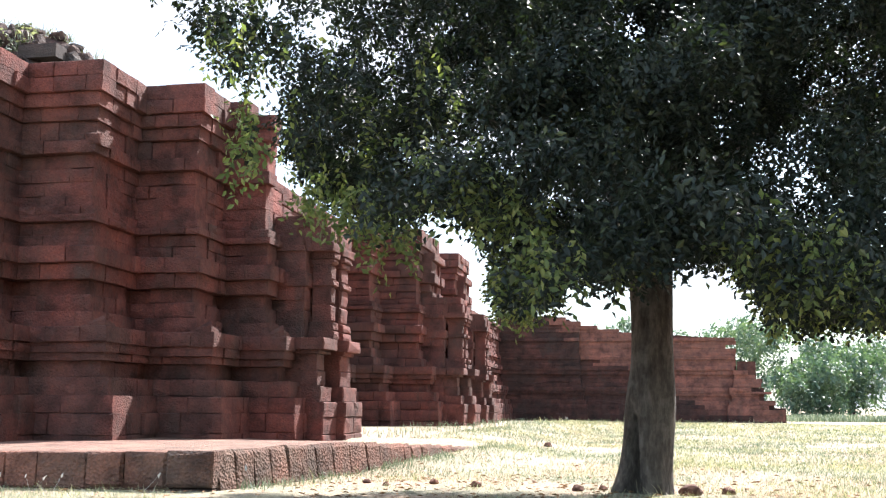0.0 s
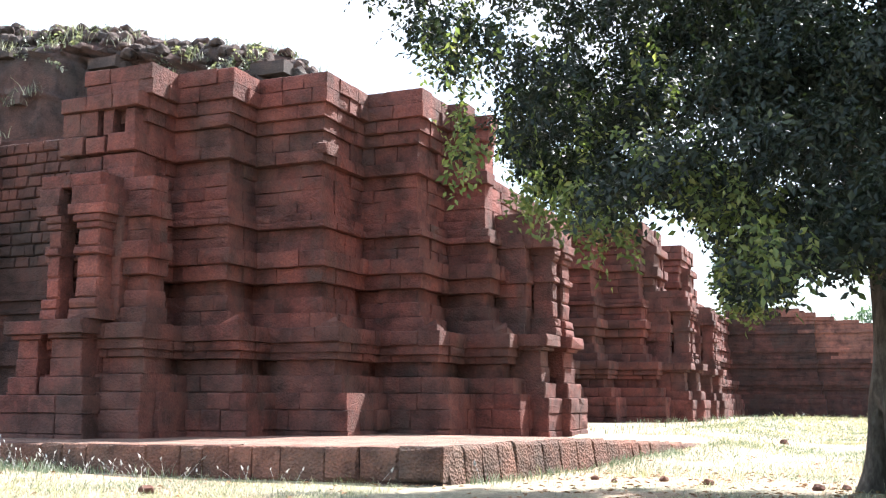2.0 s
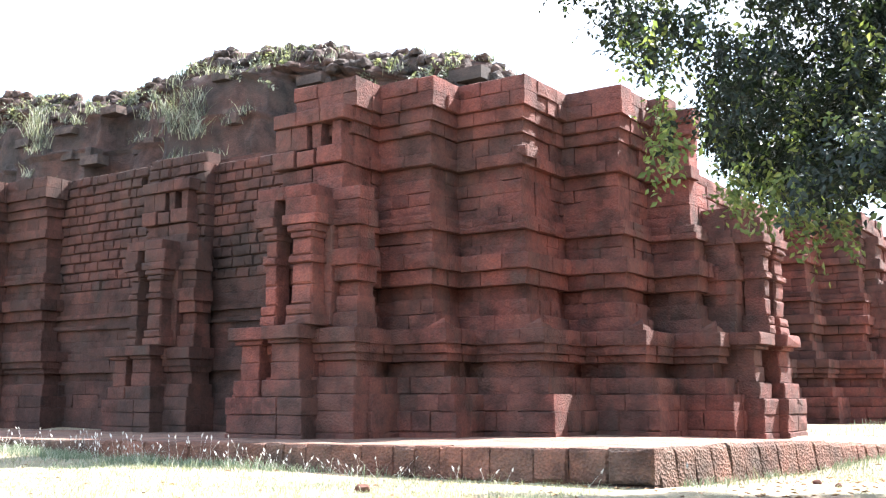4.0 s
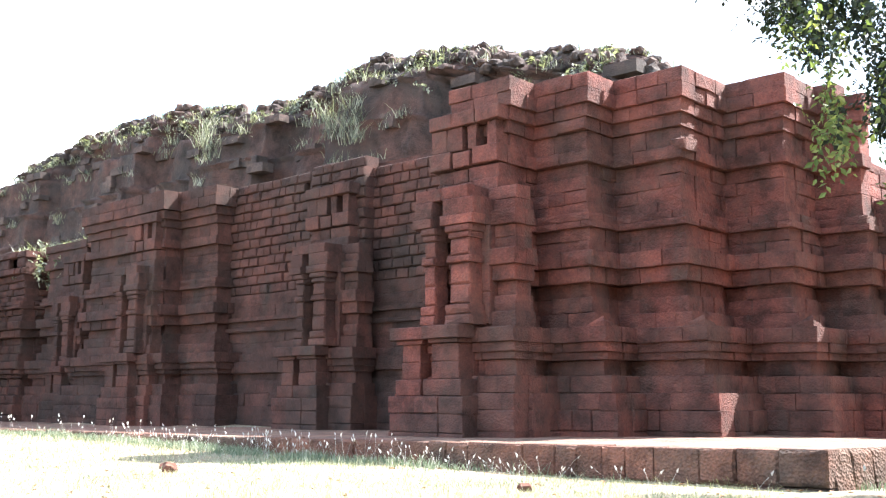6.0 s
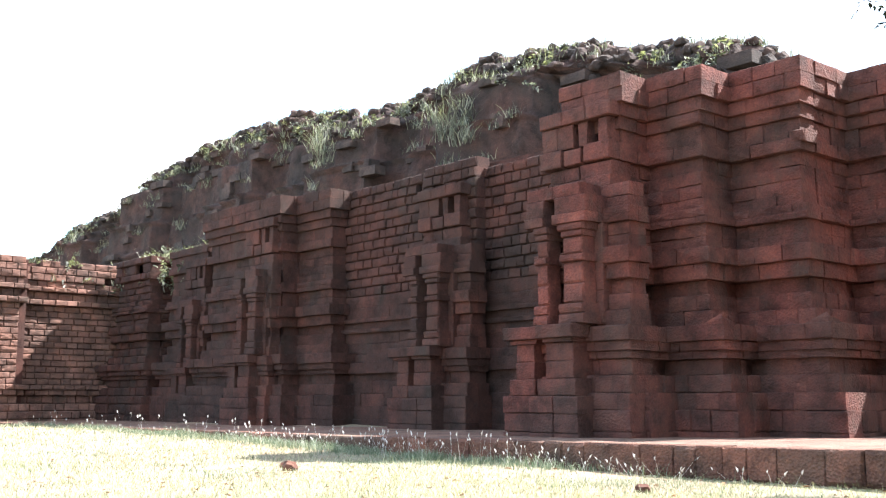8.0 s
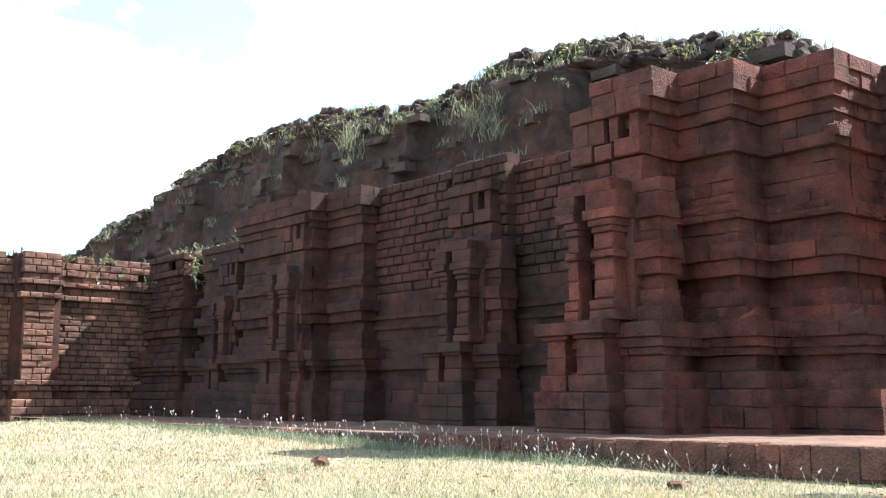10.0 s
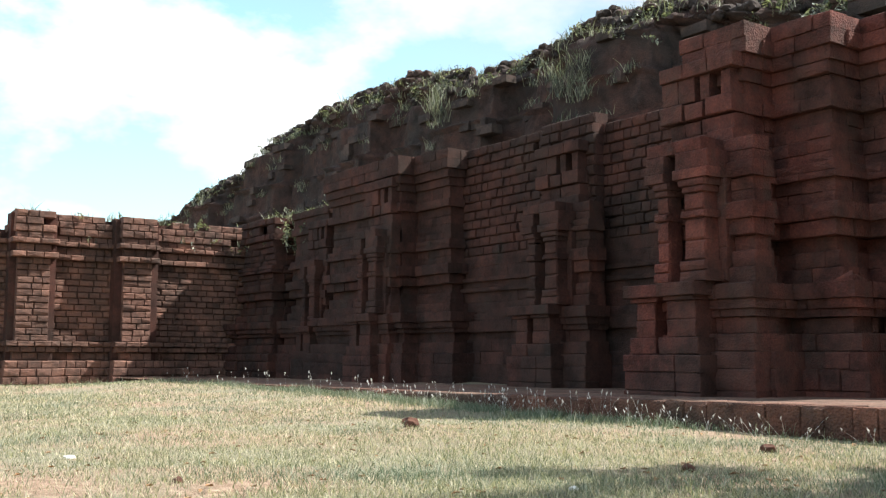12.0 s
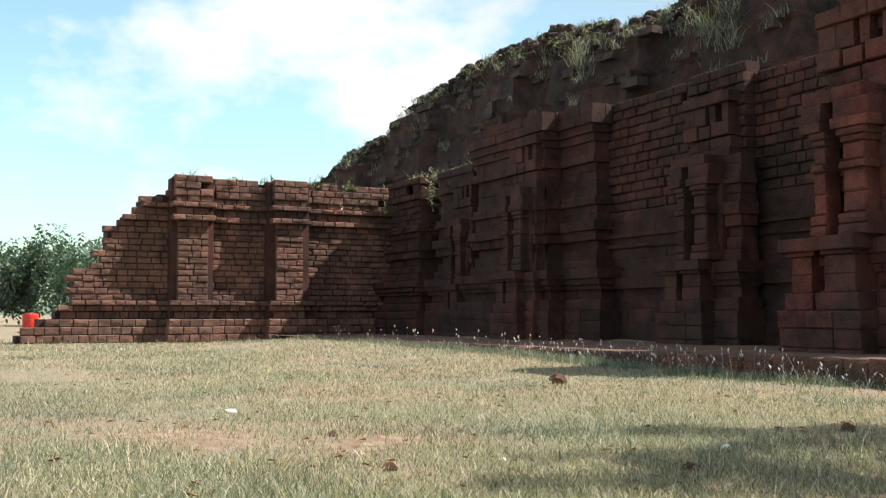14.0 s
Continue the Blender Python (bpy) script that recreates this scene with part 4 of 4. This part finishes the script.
def big_tree():
    root = tagged(empty("shade_tree", (-0.02, 11.5, 0)), "broad dark green shade tree with a hollow trunk", "tree")
    # trunk with a flared foot and an open hollow
    path, radii = [], []
    for i in range(26):
        z = -0.15 + i * 0.125
        path.append((-0.05 + 0.05 * math.sin(z * 1.2) + 0.052 * z, 0, z))
        radii.append(0.248 + 0.08 * math.exp(-max(0, z) * 6) + 0.025 * math.exp(-((z - 0.95) / 0.3) ** 2) - 0.012 * z + 0.05 * max(0, z - 2.2))
    v, f = tube(path, radii, 56, 0.16, 2)
    out = []
    for p in v:
        q = Vector(p)
        a = math.atan2(q.y, q.x + 0.06)
        slot = max(0.0, 1 - ((a + 2.0 + 0.22 * (q.z - 0.4)) / 0.30) ** 2) * max(0.0, 1 - ((q.z - 0.38) / 0.50) ** 2)
        k = 1 - 0.80 * min(1, slot * 2.2)
        out.append(((q.x + 0.06) * k - 0.06, q.y * k, q.z))
    obj("trunk", out, f, m_bark, root, "grey-brown furrowed trunk with a hollow at its foot", smooth=True)
    r = random.Random(4)
    for k in range(13):
        a = k * 2.4 + r.uniform(-0.3, 0.3)
        reach, rise = r.uniform(2.4, 4.6), r.uniform(1.8, 4.6)
        p0 = Vector((0.05, 0, 2.35 + 0.05 * k))
        p = [p0]
        for s in (0.25, 0.5, 0.75, 1.0):
            p.append(p0 + Vector((math.cos(a) * reach * s + r.uniform(-0.2, 0.2), math.sin(a) * reach * s * 0.85 + r.uniform(-0.2, 0.2), rise * s ** 0.8)))
        lv, lf = tube(p, [0.13, 0.10, 0.07, 0.045, 0.02], 8, 0.1, k)
        limb = obj("limb", lv, lf, m_bark, root, smooth=True)
        for q in p[2:]:
            e = q + Vector((r.uniform(-1.2, 1.2), r.uniform(-1.0, 1.0), r.uniform(-0.6, 0.9)))
            bv, bf = tube([q, (q + e) / 2 + Vector((0, 0, 0.1)), e], [0.035, 0.022, 0.008], 5)
            obj("branch", bv, bf, m_bark, limb, smooth=True)
    centres, young = [], []

    def skirt(x, y):
        ax, ay = x - 0.02, y + 11.5
        yaw, dist = math.degrees(math.atan2(-ax, ay)), math.hypot(ax, ay)
        return yaw, dist, max(1.5, 0.9 + dist * math.tan(radians(min(75, lerp_table(SKIRT, yaw) + 0.8))))

    def spray(x, y, z, size, fresh, loose=False):
        """One tuft of foliage: twigs thick in the middle and loose outside, flat below and drooping at the rim."""
        n = int((34 if loose else 64) * (size / 0.36) ** 2)
        for _ in range(n):
            a, q = r.uniform(0, 6.283), size * r.random() ** 0.7
            px, py = x + math.cos(a) * q, y + math.sin(a) * q
            pz = z + r.gauss(0, 0.24) * size - 0.55 * q * q / size + 0.1
            yaw, dist, low = skirt(px, py)
            if pz < low or (yaw > 20.4 and math.degrees(math.atan2(pz - 0.9, dist)) < 22 and not (fresh or loose)) or (math.hypot(px, py) < 0.7 and pz < 2.7):
                continue
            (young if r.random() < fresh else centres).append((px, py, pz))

    made = 0
    while made < 480:
        x, y = r.uniform(-5.2, 5.4), r.uniform(-5.6, 4.8)
        if y < -3.2 and r.random() < 0.45:
            continue
        ex = ((x - 0.1) / 5.3) ** 2 + ((y + 0.4) / 5.2) ** 2
        if ex > 1 or (y > 1 and x < -2.0):
            continue
        yaw, dist, bottom = skirt(x, y)
        top = 3.4 + 5.6 * math.sqrt(1 - ex)
        if bottom > top or (yaw > 11 and r.random() < (0.55 if yaw > 19 else 0.12)):
            continue
        hang = r.random() < 0.27
        z = bottom + (r.uniform(0.1, 0.45) if hang else 0.3 + (min(top, 7.6) - bottom - 0.3) * r.random())
        if z < bottom or (y > 0 and z < 1.25 * (y + 0.4) + 0.6):
            continue
        if yaw > 20.4 and math.degrees(math.atan2(z - 0.9, dist)) < 23:
            continue
        if noise.noise((x * 0.6, y * 0.6, z * 0.7)) < (0.0 if yaw > 19 else -0.24 if yaw > 9 else -0.28):
            continue
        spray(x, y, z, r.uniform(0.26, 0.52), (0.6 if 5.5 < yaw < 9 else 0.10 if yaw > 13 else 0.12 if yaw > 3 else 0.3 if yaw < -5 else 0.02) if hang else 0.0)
        made += 1
    for k in range(60):       # the dense upper boughs
        yaw, up, d = r.uniform(-14, 8), r.uniform(13, 27), r.uniform(7.2, 10.5)
        spray(-d * math.sin(radians(yaw)) + 0.02, d * math.cos(radians(yaw)) - 11.5, 0.9 + d * math.tan(radians(up)), r.uniform(0.28, 0.5), 0.0)
    for k in range(20):       # thin outer sprays
        yaw, d = r.uniform(20.5, 28.0), r.uniform(6.6, 9.0)
        up = lerp_table(SKIRT, yaw) + r.uniform(1.0, 7.0)
        spray(-d * math.sin(radians(yaw)) + 0.02, d * math.cos(radians(yaw)) - 11.5, 0.9 + d * math.tan(radians(up)), r.uniform(0.13, 0.24), 0.15, True)
    for k in range(18):       # the long bough that reaches out over the grass
        x, y = r.gauss(-2.45, 0.5), max(-4.6, r.gauss(-3.7, 0.6))
        spray(x, y, skirt(x, y)[2] + r.uniform(0.1, 1.4), r.uniform(0.18, 0.32), 0.15)
    for k in range(5):
        spray(-1.25 + r.uniform(-0.25, 0.25), -1.8 + r.uniform(-0.3, 0.3), 2.0 + r.uniform(-0.1, 0.25), 0.3, 0.95)
    spray(-1.05, -2.3, 2.05, 0.26, 0.9)
    # slender hanging tips: degrees to the left of +y, degrees up, length
    for yaw, up, ln in ((21.9, 12.6, 0.35), (22.1, 13.6, 0.3), (22.3, 16.4, 0.3), (18.7, 11.2, 0.25), (17.9, 10.9, 0.2), (17.2, 10.3, 0.25), (16.1, 9.8, 0.2), (15.0, 9.3, 0.25), (13.8, 8.4, 0.3), (13.1, 9.0, 0.2)):
        d = r.uniform(7.6, 8.6)
        p = Vector((-d * math.sin(radians(yaw)) + 0.02, d * math.cos(radians(yaw)) - 11.5, 0.9 + d * math.tan(radians(up))))
        for _ in range(11):
            q = p + Vector((r.gauss(0, 0.06), r.gauss(0, 0.08), r.uniform(-0.4, 1.0) * ln))
            young.append(tuple(q))
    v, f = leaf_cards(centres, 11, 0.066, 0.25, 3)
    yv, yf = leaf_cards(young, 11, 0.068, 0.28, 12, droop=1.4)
    obj("young_foliage", yv, yf, m_young_lit, root, "yellow-green young leaves on the hanging tips, brightened as if sunlit")
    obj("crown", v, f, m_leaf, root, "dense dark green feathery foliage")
    return root


big_tree()


def mound_scrub():
    r = random.Random(23)
    cs = []
    for _ in range(1900):
        x = r.uniform(-58, -13)
        z = tier_top(x) - abs(r.gauss(0, 0.6)) + 0.05
        if noise.noise((x * 0.55, z * 0.6, 1)) < 0.06:
            continue
        cs.append((x, tier_front(x, z) - 0.12, z))
    for _ in range(35):
        cs.append((-34.55 + r.uniform(-0.3, 0.2), r.uniform(7.3, 15.2), r.choice((5.45, 5.45, 4.9))))
    for _ in range(160):
        x = r.gauss(-32.0, 1.6)
        cs.append((x, r.uniform(14.8, 16.2), r.uniform(4.6, 5.7)))
    v, f = leaf_cards(cs, 14, 0.13, 0.5, 9, droop=0.2)
    tagged(obj("wall_scrub", v, f, m_bush), "small grey-green leafy scrub rooted in the broken masonry", "weeds", kind="stuff")


mound_scrub()


def far_tree(x, y, h, w, seed, label, material=None):
    root = tagged(empty("background_tree", (x, y, 0)), label, "tree", "trees behind the ruin")
    r = random.Random(seed)
    tv, tf = tube([(0, 0, -0.2), (0.1, 0, h * 0.25), (-0.1, 0.1, h * 0.55)], [0.03 * h, 0.022 * h, 0.01 * h], 8, 0.1)
    obj("trunk", tv, tf, m_bark, root, smooth=True)
    lobes = [(r.uniform(-w, w) * 0.62, r.uniform(-w, w) * 0.62, h * r.uniform(0.22, 0.84), w * r.uniform(0.26, 0.48)) for _ in range(15)]
    cs = []
    for _ in range(620):
        a, c, z, s = r.choice(lobes)
        d = Vector((r.gauss(0, 1), r.gauss(0, 1), r.gauss(0, 0.8))).normalized() * s * r.uniform(0.6, 1.05)
        cs.append((a + d.x, c + d.y, max(0.3, z + d.z)))
    v, f = leaf_cards(cs, 7, 0.34 + 0.012 * h, 1.0, seed)
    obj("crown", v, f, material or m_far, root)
    return root


k = 0
for x, y, h, w in ((13.5, 104, 9.2, 5.0), (20, 112, 8.6, 5.5), (27, 100, 9.5, 5.5), (34, 108, 9, 6), (42, 102, 11, 6), (9, 118, 10.2, 4.5), (-3, 126, 11.5, 4), (3, 120, 9.8, 4), (16.5, 92, 6.5, 4),
                   (24, 90, 7.5, 4.5), (12, 84, 4.2, 3), (52, 98, 10, 6), (-92, 7.5, 7.6, 3.4), (-88, 11.5, 5.8, 3.4), (-96, 3, 6.8, 4.5), (-86, 16, 5.6, 3.5), (-99, 13, 7.5, 4), (-92, -3, 7, 4.5), (-95, -11, 8, 5),
                   (21, 71, 5.6, 3.8), (30, 84, 6.5, 4.5)):
    k += 1
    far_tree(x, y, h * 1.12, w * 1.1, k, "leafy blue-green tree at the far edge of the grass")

r_ = random.Random(31)
pts = np.array([(r_.uniform(9, 45), r_.uniform(70, 82), 0.0, r_.uniform(0.2, 0.55), 0.04) for _ in range(9000)])
tagged(blades("field_weeds", pts[:, :3], pts[:, 3], pts[:, 4], m_lush, lean=0.9), "strip of bright green field weeds before the trees", "weeds", kind="stuff")


# ---- small things ----
def red_tank():
    root = tagged(empty("red_tank", (-56.5, 4.75, 0)), "red painted drum on a pale concrete base by the trees", "tank")
    n = 20
    def ring(r0, z):
        return [(math.cos(2 * math.pi * i / n) * r0, math.sin(2 * math.pi * i / n) * r0, z) for i in range(n)]
    def lathe(name, prof, m):
        v = [p for r0, z in prof for p in ring(r0, z)]
        f = [(a * n + i, a * n + (i + 1) % n, (a + 1) * n + (i + 1) % n, (a + 1) * n + i) for a in range(len(prof) - 1) for i in range(n)]
        obj(name, v, f + [tuple(range((len(prof) - 1) * n, len(prof) * n))], m, root)
    lathe("base", [(0.75, -0.1), (0.75, 0.10), (0.72, 0.12)], m_concrete)
    lathe("drum", [(0.46, 0.12), (0.48, 0.16), (0.48, 0.45), (0.50, 0.47), (0.48, 0.49), (0.48, 0.80), (0.50, 0.82), (0.48, 0.84), (0.48, 1.10), (0.46, 1.13)], m_redp)
    lathe("lid", [(0.43, 1.13), (0.43, 1.19), (0.15, 1.22)], m_redp)
    root.scale = (0.82, 0.82, 0.82)


red_tank()


def rock(name, x, y, s, m, label, cat, group, flat=0.65, z=None):
    r = random.Random(int(x * 97 + y * 31))
    bm = bmesh.new()
    bmesh.ops.create_icosphere(bm, subdivisions=2, radius=1.0)
    for q in bm.verts:
        d = 1 + 0.35 * noise.noise(q.co * 1.3 + Vector((x, y, 0))) + 0.15 * noise.noise(q.co * 3.1 + Vector((y, x, 2)))
        q.co = Vector((q.co.x * s * d, q.co.y * s * 0.8 * d, q.co.z * s * flat * d))
    me = bpy.data.meshes.new(name)
    bm.to_mesh(me)
    bm.free()
    me.materials.append(m)
    ob = new(name, me)
    ob.matrix_world = pose(x, y, (ground_z(x, y) if z is None else z) + s * flat * 0.45, 0, 0, r.uniform(0, 360))
    return tagged(ob, label, cat, group)


for x, y, s in ((-4.24, 12.97, 0.10), (-2.42, 11.94, 0.06), (-1.90, 11.75, 0.07), (0.41, 11.3, 0.13), (-2.01, 21.4, 0.09), (-11.81, 7.5, 0.10), (-6.8, 8.5, 0.09), (-5.59, 2.42, 0.05),
                (-11.33, 7.25, 0.12), (-7.32, 2.71, 0.05), (-5.93, 6.42, 0.07), (-4.85, 4.0, 0.05), (-0.75, 11.3, 0.07), (-3.2, 11.9, 0.05), (-2.9, 11.6, 0.045), (0.8, 11.5, 0.08), (-0.5, 11.6, 0.06)):
    rock("loose_stone", x, y, s, m_stone, "lump of broken red laterite on the turf", "stone", "loose stones on the turf")
for x, y, s in ((-9.65, 2.57, 0.055), (-5.46, 4.8, 0.045), (-5.69, 3.22, 0.035)):
    rock("paper_scrap", x, y, s, m_white, "crumpled white scrap lying on the grass", "litter", "white scraps on the grass", 0.4)


def litter():
    """Dead leaves and crumbs under the tree and on the bare patches."""
    r = random.Random(17)
    v, f = [], []
    for _ in range(1500):
        yaw, d = radians(r.uniform(-10, 85)), r.uniform(5, 17)
        if r.random() < 0.5:
            x, y = r.gauss(-0.5, 2.6), r.gauss(11.2, 1.8)
        else:
            x, y = -math.sin(yaw) * d, math.cos(yaw) * d
        if not open_ground(x, y):
            continue
        z, s, a = ground_z(x, y) + 0.012, r.uniform(0.015, 0.05), r.uniform(0, 6.3)
        dx, dy = math.cos(a) * s, math.sin(a) * s
        n = len(v)
        v += [(x - dx, y - dy, z), (x + dy * 0.5, y - dx * 0.5, z + s * 0.4), (x + dx, y + dy, z + s * 0.2), (x - dy * 0.5, y + dx * 0.5, z + s * 0.5)]
        f += [(n, n + 1, n + 2), (n, n + 2, n + 3)]
    tagged(obj("fallen_leaves", v, f, m_dead), "dry brown fallen leaves and crumbs on the turf", "leaves", kind="stuff")


litter()
